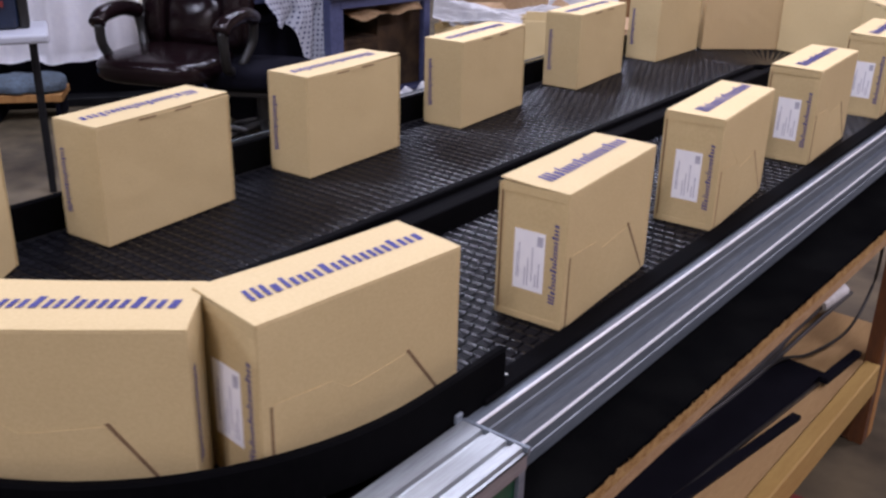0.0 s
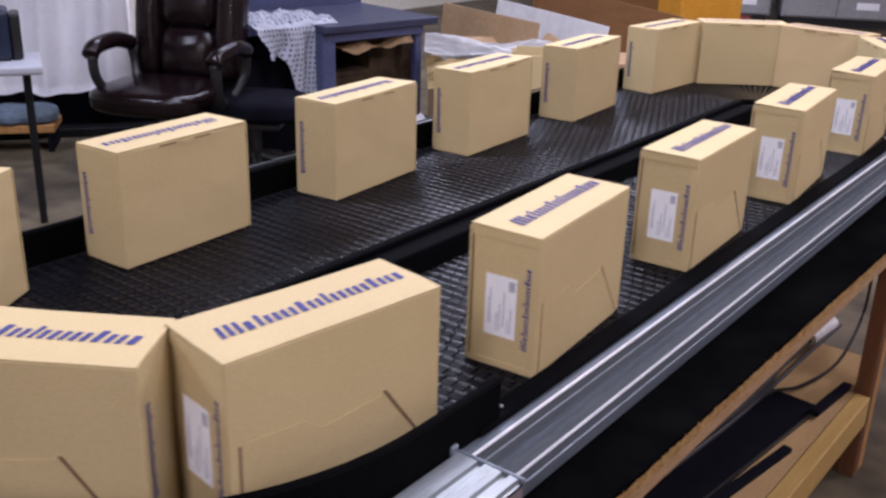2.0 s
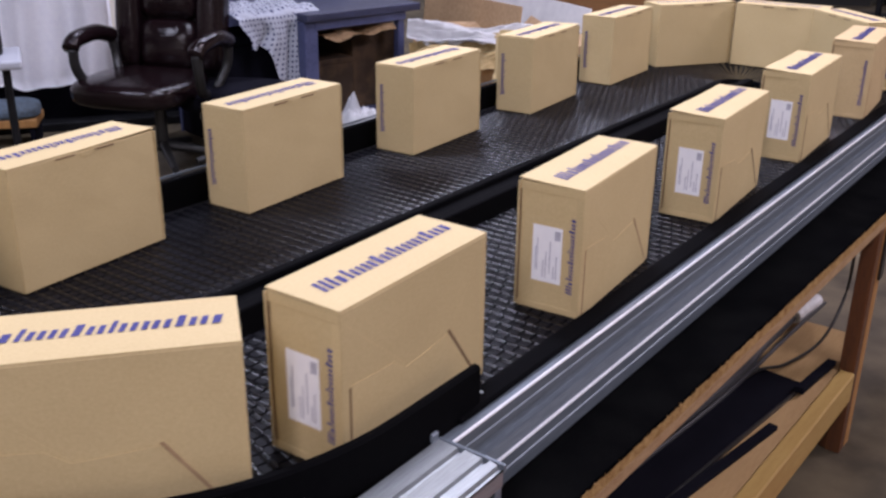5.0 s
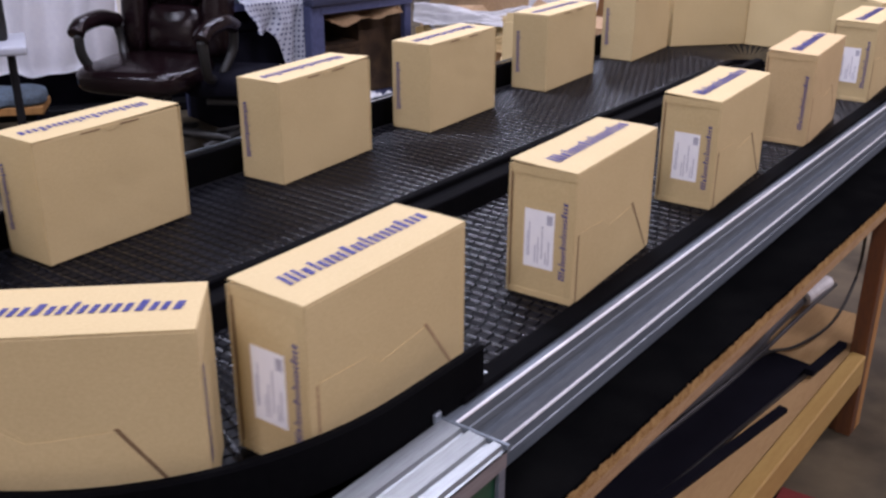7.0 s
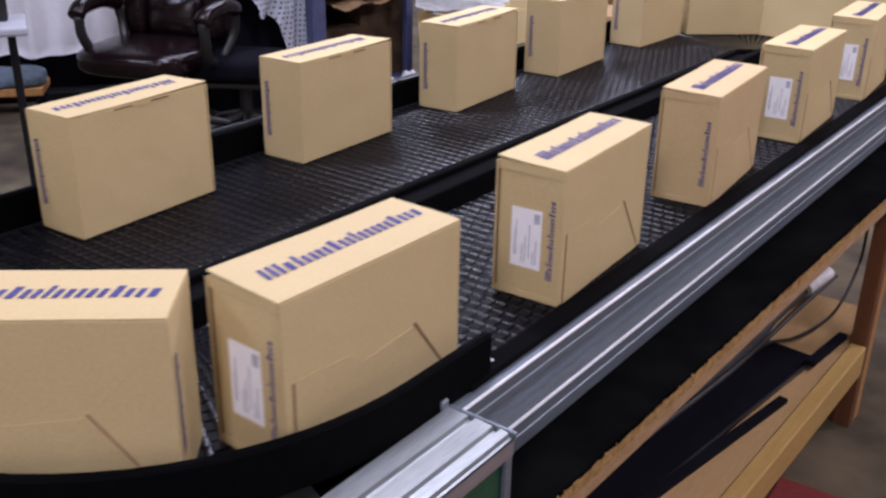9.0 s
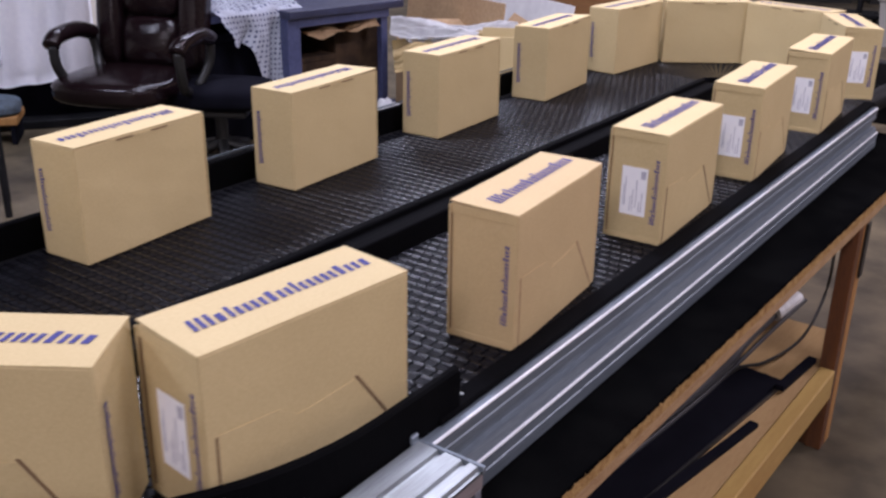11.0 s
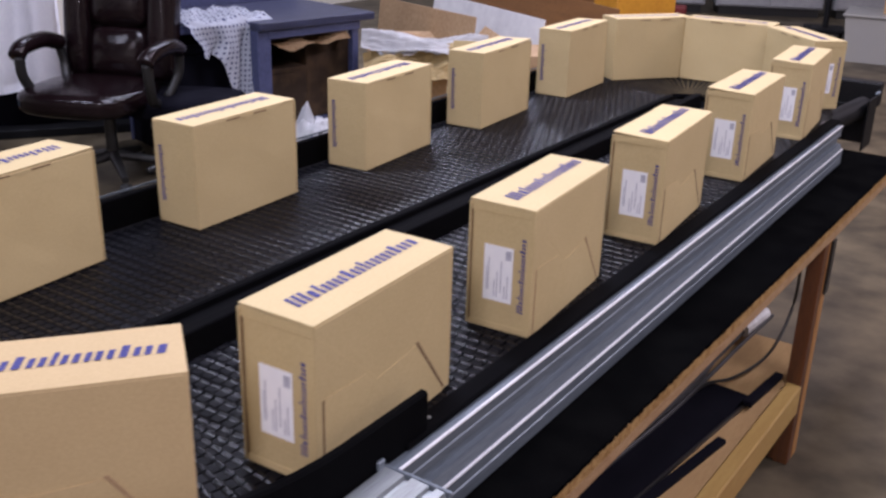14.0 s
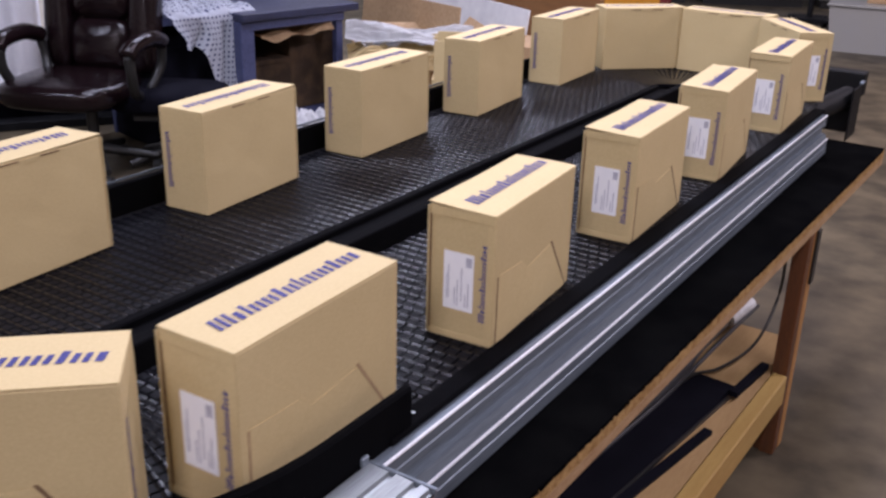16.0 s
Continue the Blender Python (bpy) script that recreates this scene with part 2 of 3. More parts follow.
    return tagged(ob, label, category, group)


def structure(name, bm, mat, label, category, smooth=False):
    return tagged(new(name, mesh_of(bm, name, mat, smooth)), label, category, kind="structure")


def cushion(bm, sx, sy, sz, m=None, n=10, puff=0.5, power=4.0):
    """A stuffed block with rounded sides."""
    r = bmesh.ops.create_cube(bm, size=2)
    vs = r["verts"]
    es = list({e for v in vs for e in v.link_edges})
    bmesh.ops.subdivide_edges(bm, edges=es, cuts=n, use_grid_fill=True)
    for v in bm.verts:
        c = v.co
        k = (abs(c.x) ** power + abs(c.y) ** power + abs(c.z) ** power) ** (1 / power)
        u = c / k
        u.z *= 1 + puff * (1 - u.x * u.x) * (1 - u.y * u.y)
        v.co = Vector((u.x * sx / 2, u.y * sy / 2, u.z * sz / 2))
        if m is not None:
            v.co = m @ v.co
    return bm


# ---- the hall ----
structure("floor", boxm(-7, 7, -6, 14, -0.1, 0), CONCRETE, "worn brown-grey concrete workshop floor", "floor")
structure("wall_west", boxm(-7.2, -7, -6.2, 14.2, 0, 4.4), WALL, "plain beige painted hall wall", "wall")
structure("wall_east", boxm(7, 7.2, -6.2, 14.2, 0, 4.4), WALL, "plain beige painted hall wall", "wall")
structure("wall_north", boxm(-7, 7, 14, 14.2, 0, 4.4), WALL, "plain beige painted hall wall", "wall")
structure("wall_south", boxm(-7, 7, -6.2, -6, 0, 4.4), WALL, "plain beige painted hall wall", "wall")
structure("ceiling", boxm(-7.2, 7.2, -6.2, 14.2, 4.4, 4.5), CEIL, "plain light hall ceiling", "ceiling")

# ---- the loop of the conveyor ----
BZ = 0.858                      # height of the belt's top
XN, XF = 0.004, -0.785          # the two lanes in which the cartons ride
RAD = (XN - XF) / 2
XC = (XN + XF) / 2
Y0, Y1 = -0.167, 2.255          # the centres of the two turns
BW, BL, BH = 0.1175, 0.313, 0.22
LEAN = 3.7                      # cartons sit a little askew in their lane


def arc(cx, cy, r, a0, a1, n):
    return [(cx + r * math.cos(a0 + (a1 - a0) * i / n), cy + r * math.sin(a0 + (a1 - a0) * i / n)) for i in range(n + 1)]


def bench():
    t = thing("work_bench", pose(-0.024, 0, 0, 0, 0, -1.15), "timber work bench topped with black carpet, raw plywood edge", "work bench")
    part("bench_top", boxm(-1.35, 0.255, -1.3, 2.43, 0.678, 0.727), PLY_EDGE, t, "raw frayed plywood board edge")
    part("carpet", boxm(-1.349, 0.2545, -1.299, 2.429, 0.7272, 0.7312), CARPET, t, "black carpet covering")
    fuzz = bmesh.new()
    rnd = random.Random(4)
    for i in range(420):
        y = -0.9 + 3.3 * i / 420 + rnd.uniform(-0.003, 0.003)
        d = rnd.uniform(0.0005, 0.0045)
        box(fuzz, 0.2551, 0.2565, y, y + rnd.uniform(0.004, 0.012), 0.728 - d, 0.7308)
    part("edge_felt", boxm(0.2551, 0.2558, -1.29, 2.42, 0.703, 0.7262), FELT, t, "ragged brown felt edge")
    tagged(part("carpet_fringe", fuzz, CARPET, t), kind="stuff")
    # each leg in two halves: shaded colour in front, lit colour behind
    for y, x in ((1.60, 0.214), (-1.2, 0.214), (1.60, -1.3), (-1.2, -1.3)):
        part("leg", boxm(x, x + 0.0405, y, y + 0.042, 0, 0.6775, 0.002), REDWOOD_SHADED, t, "timber leg, near half coloured dark as in shade")
        part("leg_lit_half", boxm(x, x + 0.0405, y + 0.0425, y + 0.088, 0, 0.6775, 0.002), PINE_UP, t, "far half of the leg, coloured paler as if lit")
    part("cleat", boxm(0.190, 0.2135, 1.61, 1.69, 0, 0.174, 0.002), REDWOOD_SHADED, t, "short dark timber cleat")
    part("shelf_rail", boxm(0.2175, 0.2585, -1.2, 1.598, 0.175, 0.262, 0.003), PINE, t, "pale pine shelf rail")
    part("shelf", boxm(-1.30, 0.2165, -1.25, 1.86, 0.235, 0.253, 0.001), PLY, t, "bare plywood lower shelf")
    part("shelf_back_rail", boxm(-1.34, -1.302, -1.2, 1.568, 0.175, 0.262, 0.003), PINE, t)
    part("hook_strap", boxm(0.2545, 0.262, 1.655, 1.685, 0.52, 0.677, 0.002), BLACK_PLASTIC, t, "black strap on the leg")
    return t


bench()


def conveyor_frame():
    t = thing("loop_conveyor", pose(0, 0, 0), "black looped conveyor frame with aluminium side profile", "conveyor")
    # side profile with slots
    zt, zb = BZ - 0.005, 0.7315
    h = zt - zb
    prof = [(0.098, zb)]
    for x, down in ((0.134, 1.0), (0.134, 0.82), (0.1325, 0.81), (0.1325, 0.785), (0.134, 0.775), (0.134, 0.655), (0.130, 0.60), (0.125, 0.50), (0.124, 0.485), (0.113, 0.48), (0.113, 0.285), (0.122, 0.28),
                    (0.122, 0.20), (0.1202, 0.19), (0.1202, 0.165), (0.122, 0.155), (0.122, 0.045), (0.1195, 0.0)):
        prof.append((x, zb + h * (1 - down)))
    prof += [(0.098, zt)]
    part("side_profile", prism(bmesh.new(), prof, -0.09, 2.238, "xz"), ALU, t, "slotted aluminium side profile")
    # edge highlights put in as pale rods, brighter than the profile's own metal
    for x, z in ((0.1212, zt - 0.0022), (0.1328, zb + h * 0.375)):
        part("bead_highlight", rodm((x, -0.09, z), (x, 2.238, z), 0.0026, seg=10), ALU_HIGHLIGHT, t, "rounded bead coloured near-white as the edge highlight")
    part("side_strip", boxm(0.0735, 0.1095, -0.05, 2.26, BZ - 0.0045, BZ + 0.006, 0.003), RAIL, t, "flat black wear strip")
    part("side_wall", boxm(0.077, 0.0972, -0.05, 2.28, 0.7315, BZ - 0.020), STEEL_BLACK, t)
    part("bolt", rodm((0.090, 0.024, BZ + 0.004), (0.090, 0.024, BZ + 0.0075), 0.0032, seg=8), ALU_DULL, t, "bright bolt head")
    # outer guide all round
    r = RAD + 0.100
    guide = [(XC + r, 0.0)] + arc(XC, Y0, r, 0, -math.pi, 40)
    guide += [(XC - r, Y0 + (Y1 - Y0) * k / 10) for k in range(1, 10)] + arc(XC, Y1, r, math.pi, 0.95, 30)
    pr = [(0.0, -0.0045), (0.0, 0.060), (-0.003, 0.064), (-0.011, 0.064), (-0.014, 0.060), (-0.014, -0.0045)]
    part("guide_rail", sweep(bmesh.new(), [(x, y, BZ) for x, y in guide], [(-u, v) for u, v in pr]), RAIL, t, "black curved guide rail")
    part("guide_channel", sweep(bmesh.new(), [(x, y, BZ) for x, y in guide[5:]], [(-0.026, -0.12), (-0.026, -0.0055), (0.03, -0.0055), (0.03, -0.12)]), STEEL_BLACK, t)
    part("edge_trim", boxm(XC - r - 0.0158, XC - r - 0.0142, 0.1, 2.1, BZ + 0.0595, BZ + 0.0652, 0.0004), ALU, t, "bright thin edge trim")
    # middle divider
    part("divider_far", boxm(XC - 0.066, XC - 0.046, Y0 + 0.02, Y1 - 0.02, BZ - 0.10, BZ + 0.010, 0.003), RAIL, t)
    part("divider_tray", boxm(XC - 0.0455, XC + 0.0355, Y0 + 0.01, Y1 - 0.01, BZ - 0.10, BZ - 0.004), RAIL, t)
    part("divider_near", boxm(XC + 0.036, XC + 0.062, Y0 + 0.02, Y1 - 0.05, BZ - 0.10, BZ + 0.034, 0.004, 2), RAIL, t)
    # bed under the belt
    bed = [(x, y, BZ) for x, y in arc(XC, Y0, RAD, 0, -math.pi, 32) + arc(XC, Y1, RAD, math.pi, 0, 32)]
    part("bed", sweep(bmesh.new(), bed, [(-0.072, -0.045), (-0.072, -0.022), (0.31, -0.022), (0.31, -0.045)], closed=True), STEEL_BLACK, t)
    for x, y in ((-0.2, 2.35), (-0.6, 2.35), (0.0, -0.2), (-0.8, -0.2), (-0.8, 2.2), (-0.4, -0.5)):
        part("stand", boxm(x - 0.02, x + 0.02, y - 0.02, y + 0.02, 0.7315, BZ - 0.045), STEEL_BLACK, t)
    # far end: bracket with a drum
    part("end_drum", rodm((0.02, 2.34, BZ - 0.052), (0.085, 2.70, BZ - 0.034), 0.036, seg=24), STEEL_BLACK, t, "dark drive drum")
    part("end_bracket", boxm(-0.03, 0.125, 2.74, 2.80, BZ - 0.04, BZ + 0.045, 0.004), STEEL_BLACK, t)
    part("end_panel", boxm(-0.06, 0.112, 2.725, 2.735, BZ - 0.17, BZ - 0.035, 0.002), STEEL_BLACK, t)
    part("end_cap", boxm(0.118, 0.130, 2.70, 2.738, BZ + 0.012, BZ + 0.022, 0.002), ALU, t)
    part("end_plate", boxm(0.118, 0.124, 2.60, 2.738, BZ - 0.17, BZ + 0.01, 0.002), STEEL_BLACK, t)
    return t


conveyor_frame()


def end_cover():
    t = thing("motor_cover", pose(0, 0, 0), "bright aluminium motor cover with grooved top and green side", "machine cover")
    top = [(0.104, BZ - 0.004)]
    for x, wide in ((0.108, 0.030), (0.150, 0.026), (0.188, 0.012)):
        top += [(x, BZ), (x + wide, BZ - 0.001), (x + wide + 0.002, BZ - 0.007), (x + wide + 0.008, BZ - 0.008)]
    top += [(0.208, BZ - 0.004), (0.208, BZ - 0.03), (0.104, BZ - 0.03)]
    part("cover_top", prism(bmesh.new(), top, -0.95, -0.098, "xz"), ALU_DULL, t, "grooved bright aluminium top")
    part("side_panel", boxm(0.128, 0.2, -0.95, -0.104, 0.7315, BZ - 0.031), GREEN, t, "dark green side panel")
    part("corner_post", boxm(0.2005, 0.207, -0.112, -0.098, 0.7315, BZ - 0.031, 0.001), ALU, t)
    part("corner_block", boxm(0.098, 0.108, -0.112, -0.097, BZ - 0.002, BZ + 0.012, 0.002), ALU, t)
    part("end_lip", boxm(0.106, 0.209, -0.0975, -0.092, BZ - 0.012, BZ + 0.001, 0.001), ALU, t)
    return t


end_cover()

# ---- belt rows: hinged plastic links ----
SPEED = 0.3035
LOOP = 2 * (Y1 - Y0) + math.tau * RAD
NROWS = 288
PITCH = LOOP / NROWS


def on_loop(s):
    """Place and heading (degrees) on the lanes' middle line, from the far end of the near lane on."""
    s %= LOOP
    straight, half = Y1 - Y0, math.pi * RAD
    if s < straight:
        return XN, Y1 - s, 180.0
    s -= straight
    if s < half:
        a = -s / RAD
        return XC + RAD * math.cos(a), Y0 + RAD * math.sin(a), 180 + math.degrees(a)
    s -= half
    if s < straight:
        return XF, Y0 + s, 0.0
    a = math.pi - (s - straight) / RAD
    return XC + RAD * math.cos(a), Y1 + RAD * math.sin(a), math.degrees(a) - 180


def link_row(shift):
    bm = bmesh.new()
    n, w0, w1 = 17, -0.312, 0.068
    step = (w1 - w0) / n
    half = PITCH / 2
    full = [(-0.93, -0.012), (-0.93, -0.0030), (-0.90, -0.0019), (-0.85, -0.0016), (0.10, -0.0016), (0.16, -0.0032), (0.24, -0.0016), (0.38, -0.0005), (0.60, 0.0), (0.82, -0.0005), (0.96, -0.0016), (1.03, -0.0042), (1.03, -0.012)]
    low = [(u * 0.9, v if v < -0.01 else -0.0062) for u, v in full]
    m = len(full)
    cuts = []
    for k in range(n + (1 if shift else 0)):
        p = max(w0 + (k - (0.5 if shift else 0)) * step + 0.0021, w0)
        q = min(w0 + (k + (0.5 if shift else 1)) * step - 0.0021, w1)
        cuts += [(p - 0.0001, low), (p, full), (q, full), (q + 0.0001, low)]
    rings = [[bm.verts.new((x, u * half, v)) for u, v in sec] for x, sec in cuts[1:-1]]
    for r, q in zip(rings, rings[1:]):
        for i in range(m):
            f = bm.faces.new((r[i], r[(i + 1) % m], q[(i + 1) % m], q[i]))
            wide = q[i].co.x - r[i].co.x > 0.005
            f.smooth = wide and (i == 2 or 5 <= i <= m - 3)
            f.material_index = 1 if wide and 5 <= i <= m - 3 else 0
    bm.faces.new(rings[0][::-1]), bm.faces.new(rings[-1])
    bm.normal_update()
    bmesh.ops.recalc_face_normals(bm, faces=bm.faces)
    for e in bm.edges:
        e.smooth = abs(e.verts[0].co.x - e.verts[1].co.x) > 0.004
    me = mesh_of(bm, "belt_slat", BELT)
    me.materials.append(BELT_RIDGE)
    return me


belt = thing("conveyor_belt", pose(0, 0, 0), "black plastic modular link belt running in a loop", "conveyor belt")
row_meshes = [link_row(0), link_row(1)]
belt_rows = []
for i in range(NROWS):
    ob = new("belt_slat", row_meshes[i % 2])
    ob.parent = belt
    belt_rows.append((ob, i * PITCH))


# ---- cartons ----
def word_bars(bm, u0, u1, v0, v1, put, lift, seed=0):
    """A printed word as plain bars: a row of blocks of two heights between u0 and u1."""
    shapes = [(1.5, 1.0), (0.7, 0.72), (0.45, 1.0), (1, 0.72), (1, 0.72), (0.65, 0.95), (1, 0.72), (0.42, 1.0), (1.6, 0.72), (1.05, 0.72), (0.65, 0.95), (1.05, 0.72), (0.7, 0.72)]
    total = sum(w for w, _ in shapes) + 0.15 * (len(shapes) - 1)
    k = (u1 - u0) / total
    u = u0
    for w, h in shapes:
        c = v0 + (v1 - v0) * h
        cells = [(0.04, 0.38), (0.62, 0.96)] if w > 0.9 else [(0.16, 0.84)]
        if w > 1.4:
            cells = [(0.02, 0.23), (0.39, 0.61), (0.77, 0.98)]
        for f0, f1 in cells:
            a, b = u + f0 * w * k, u + f1 * w * k
            lean = 0.18 * (c - v0)
            bm.faces.new([bm.verts.new(put(p, q, lift)) for p, q in ((a, v0), (b, v0), (b + lean, c), (a + lean, c))])
        u += (w + 0.15) * k
    bmesh.ops.recalc_face_normals(bm, faces=bm.faces)
    return bm


def carton(with_label=True, form=0):
    """Front end at -y, outer long side at +x, as it rides in the near lane."""
    t = thing("carton", pose(0, 0, 0), "brown corrugated carton with blue print riding on the belt", "carton", "cartons on the conveyor")
    board_mat = CARD if with_label else CARD_BROWN
    w, l, h = BW / 2, BL / 2, BH
    rnd = random.Random(2 + form)
    bm = boxm(-w, w, -l, l, 0.0, h, 0.0026, 2)
    bmesh.ops.subdivide_edges(bm, edges=[e for e in bm.edges if e.calc_length() > 0.05], cuts=7, use_grid_fill=True)
    away = Vector((form * 3.7, 5.1, form * 1.3))
    for v in bm.verts:
        dent = 0.0013 * (0.5 + noise.noise(v.co * 9 + away)) + 0.0006 * noise.noise(v.co * 30 + away)
        side = Vector((math.copysign(max(abs(v.co.x) - w + 0.004, 0), v.co.x), math.copysign(max(abs(v.co.y) - l + 0.004, 0), v.co.y), 0))
        if side.length:
            v.co -= side.normalized() * max(dent, 0) * (0.3 if v.co.x > w - 0.004 else 1)
        v.co.z = max(v.co.z, 0)
    body = part("body", bm, board_mat, t, smooth=False)
    # lid, sagging or lifting a little, with a tucked lip on the inner edge
    lid = boxm(-w + 0.0004, w - 0.0004, -l - 0.0008, l - 0.0004, h + 0.0001, h + 0.0030, 0.0012, 2)
    bmesh.ops.subdivide_edges(lid, edges=[e for e in lid.edges if e.calc_length() > 0.05], cuts=5, use_grid_fill=True)
    lift, sag = rnd.uniform(0.0, 0.0035), rnd.uniform(0.0004, 0.0016)
    for v in lid.verts:
        fore = max(0.0, -v.co.y / l)
        v.co.z += lift * fore * max(0.0, -v.co.x / w) - sag * (v.co.x / w) ** 2 * (1 if v.co.x > 0 else 0) + 0.0006 * noise.noise(v.co * 14 + away)
    lid = part("lid", lid, board_mat, t)
    for y in (-0.062, 0.022):
        part("lid_slot", boxm(-w - 0.0004, -w + 0.001, y, y + 0.04, h - 0.0052, h - 0.0028), CARD_EDGE, t, "dark tuck slot")
    notch = prism(bmesh.new(), [(-0.018, h - 0.0022), (0.012, h - 0.0022), (0.008, h - 0.009), (-0.003, h - 0.012), (-0.014, h - 0.009)], -w - 0.0005, -w + 0.001, "yz")
    part("thumb_notch", notch, board_mat, t)
    # front end panel seam
    part("end_seam", boxm(-w + 0.003, -w + 0.0055, -l - 0.0006, -l + 0.001, 0.004, h - 0.006), CARD_EDGE, t)
    part("end_lip", boxm(-w + 0.003, w - 0.0008, -l - 0.0007, -l, h - 0.015, h - 0.0005, 0.0006), board_mat, t)
    part("side_edge", boxm(-w - 0.0002, -w + 0.0032, -l - 0.0028, -l - 0.0002, 0.001, h - 0.001, 0.0006), board_mat, t)
    part("end_foot", boxm(-w + 0.0035, w - 0.001, -l - 0.0010, -l, 0.0, 0.011, 0.0004), board_mat, t)
    part("tape_strip", boxm(w - 0.0135, w - 0.0006, -l - 0.0006, -l, 0.002, h - 0.016), board_mat, t)
    # glued side flap with its die-cut outline
    out = [(-0.45, 0.003), (-0.45, 0.54), (-0.18, 0.52), (-0.10, 0.44), (-0.03, 0.445), (0.20, 0.48), (0.43, 0.03), (0.43, 0.003)]
    flap = prism(bmesh.new(), [(u * BL, v * BH) for u, v in out], w, w + 0.0009, "yz")
    part("side_flap", flap, board_mat, t)
    cut = [(0.195, 0.495), (0.210, 0.498), (0.44, 0.035), (0.428, 0.03)]
    slit_mat = CARD_EDGE if form in (0, 2) else CARD_OLD
    part("flap_slit", prism(bmesh.new(), [(u * BL, v * BH) for u, v in cut], w, w + 0.0013, "yz"), slit_mat, t, "dark open slit")
    cut = [(-0.460, 0.01), (-0.460, 0.53), (-0.450, 0.53), (-0.450, 0.01)]
    part("flap_gap", prism(bmesh.new(), [(u * BL, v * BH) for u, v in cut], w - 0.001, w + 0.0005, "yz"), slit_mat, t)
    # pressed fold lines
    for (u0, v0), (u1, v1) in (((-0.485, 0.93), (-0.11, 0.47)), ((-0.12, 0.43), (-0.30, 0.03)), ((0.47, 0.90), (0.235, 0.52))):
        d = Vector(((u1 - u0) * BL, (v1 - v0) * BH)).normalized() * 0.0007
        line = [(u0 * BL - d.y, v0 * BH + d.x), (u0 * BL + d.y, v0 * BH - d.x), (u1 * BL + d.y, v1 * BH - d.x), (u1 * BL - d.y, v1 * BH + d.x)]
        part("fold_line", prism(bmesh.new(), line, w - 0.0012, w + (0.00098 if v1 < 0.1 else -0.0001), "yz"), board_mat, t)
    # prints
    top = word_bars(bmesh.new(), -0.41 * BL, 0.44 * BL, -0.014, 0.015, lambda u, v, d: (-v - 0.001, u, h + 0.0030 + d), 0.0009)
    part("top_print", top, BLUE_INK, t, "blue printed bars")
    front = word_bars(bmesh.new(), 0.175 * BH, 0.77 * BH, -0.0075, 0.0075, lambda u, v, d: (0.041 - v, -l - d, u), 0.0005)
    part("front_print", front, BLUE_INK, t, "blue printed bars")
    back = word_bars(bmesh.new(), 0.22 * BH, 0.77 * BH, -0.007, 0.007, lambda u, v, d: (0.038 - v, l + d, u), 0.0005)
    part("back_print", back, BLUE_INK, t, "blue printed bars")
    if with_label:
        lab = part("label", boxm(-0.0295, 0.0235, -l - 0.0006, -l - 0.0001, 0.052, 0.150), LABEL, t, "white paper shipping label")
        ink = bmesh.new()
        for x, z0, z1 in ((-0.024, 0.070, 0.112), (-0.021, 0.070, 0.128), (-0.010, 0.060, 0.090), (-0.005, 0.060, 0.105), (0.002, 0.068, 0.125), (0.009, 0.060, 0.082), (0.014, 0.060, 0.100)):
            box(ink, x, x + 0.0016, -l - 0.0009, -l - 0.0006, z0, z1)
        box(ink, 0.010, 0.020, -l - 0.0009, -l - 0.0006, 0.128, 0.144)
        tagged(part("label_print", ink, GREY_INK, lab), kind="stuff")
    return t


VN, VF = 0.3047, 0.3012         # m/s of the cartons in the near and the far lane
CYCLE = 28.75                   # seconds for one round
NEAR_D = {15: -0.06, 0: 0.0, 1: -0.01, 2: 0.01, 3: 0.045, 4: 0.17, 5: 0.2, 6: 0.26, 7: 0.26, 8: 0.12, 9: 0.07, 10: 0.11, 11: -0.05}
FAR_D = {2: -0.02, 15: 0.01, 14: 0.05, 13: -0.07, 11: 0.03, 10: -0.11, 9: -0.15}
HALF_TURN = math.pi * RAD
STRAIGHT = Y1 - Y0


def slowed(t, total, c, d=0.2):
    """Distance gone into a turn after t of total seconds: cartons drag along the guide and slow down."""
    def entry(q):
        return 0.303 * (c * q + (1 - c) * d * (1 - math.exp(-q / d)))
    mid = min(2.2, total / 2)
    if t <= mid:
        return entry(t)
    u, span = (t - mid) / (total - mid), total - mid
    p0, m0, m1 = entry(mid), 0.303 * c * span, 0.25 * span
    return (2 * u ** 3 - 3 * u * u + 1) * p0 + (u ** 3 - 2 * u * u + u) * m0 + (3 * u * u - 2 * u ** 3) * HALF_TURN + (u ** 3 - u * u) * m1


def carton_way(w, j):
    """Metres along the loop, from the near lane's far end on; w: seconds on the loop's own clock."""
    nd, fd = NEAR_D.get(j, 0.0) * 0.22, FAR_D.get(j, 0.0) * 0.22
    t_start, t_in = (0.3463 + nd - Y1) / VN, (0.3463 - Y0) / VN
    t_out, t_far = (Y0 + 2.6312 - fd) / VF, (Y1 + 2.6312 - fd) / VF
    low = t_far - CYCLE
    w = (w - low) % CYCLE + low
    if w < t_start:
        return slowed(w - low, t_start - low, 0.62) - HALF_TURN
    if w < t_in:
        return VN * (w - t_start)
    if w < t_out:
        q = slowed(w - t_in, t_out - t_in, 0.60)
        return STRAIGHT + q - nd * math.exp(-q / 0.16)
    return STRAIGHT + HALF_TURN + VF * (w - t_out)


def carton_pose(w, j):
    s = carton_way(w, j)
    x, y, _ = on_loop(s)
    xa, ya, _ = on_loop(s + 0.12)
    xb, yb, _ = on_loop(s - 0.12)
    turn = math.degrees(math.atan2(-(xa - xb), ya - yb)) - 180
    mid = ((xa + xb) / 2, (ya + yb) / 2)
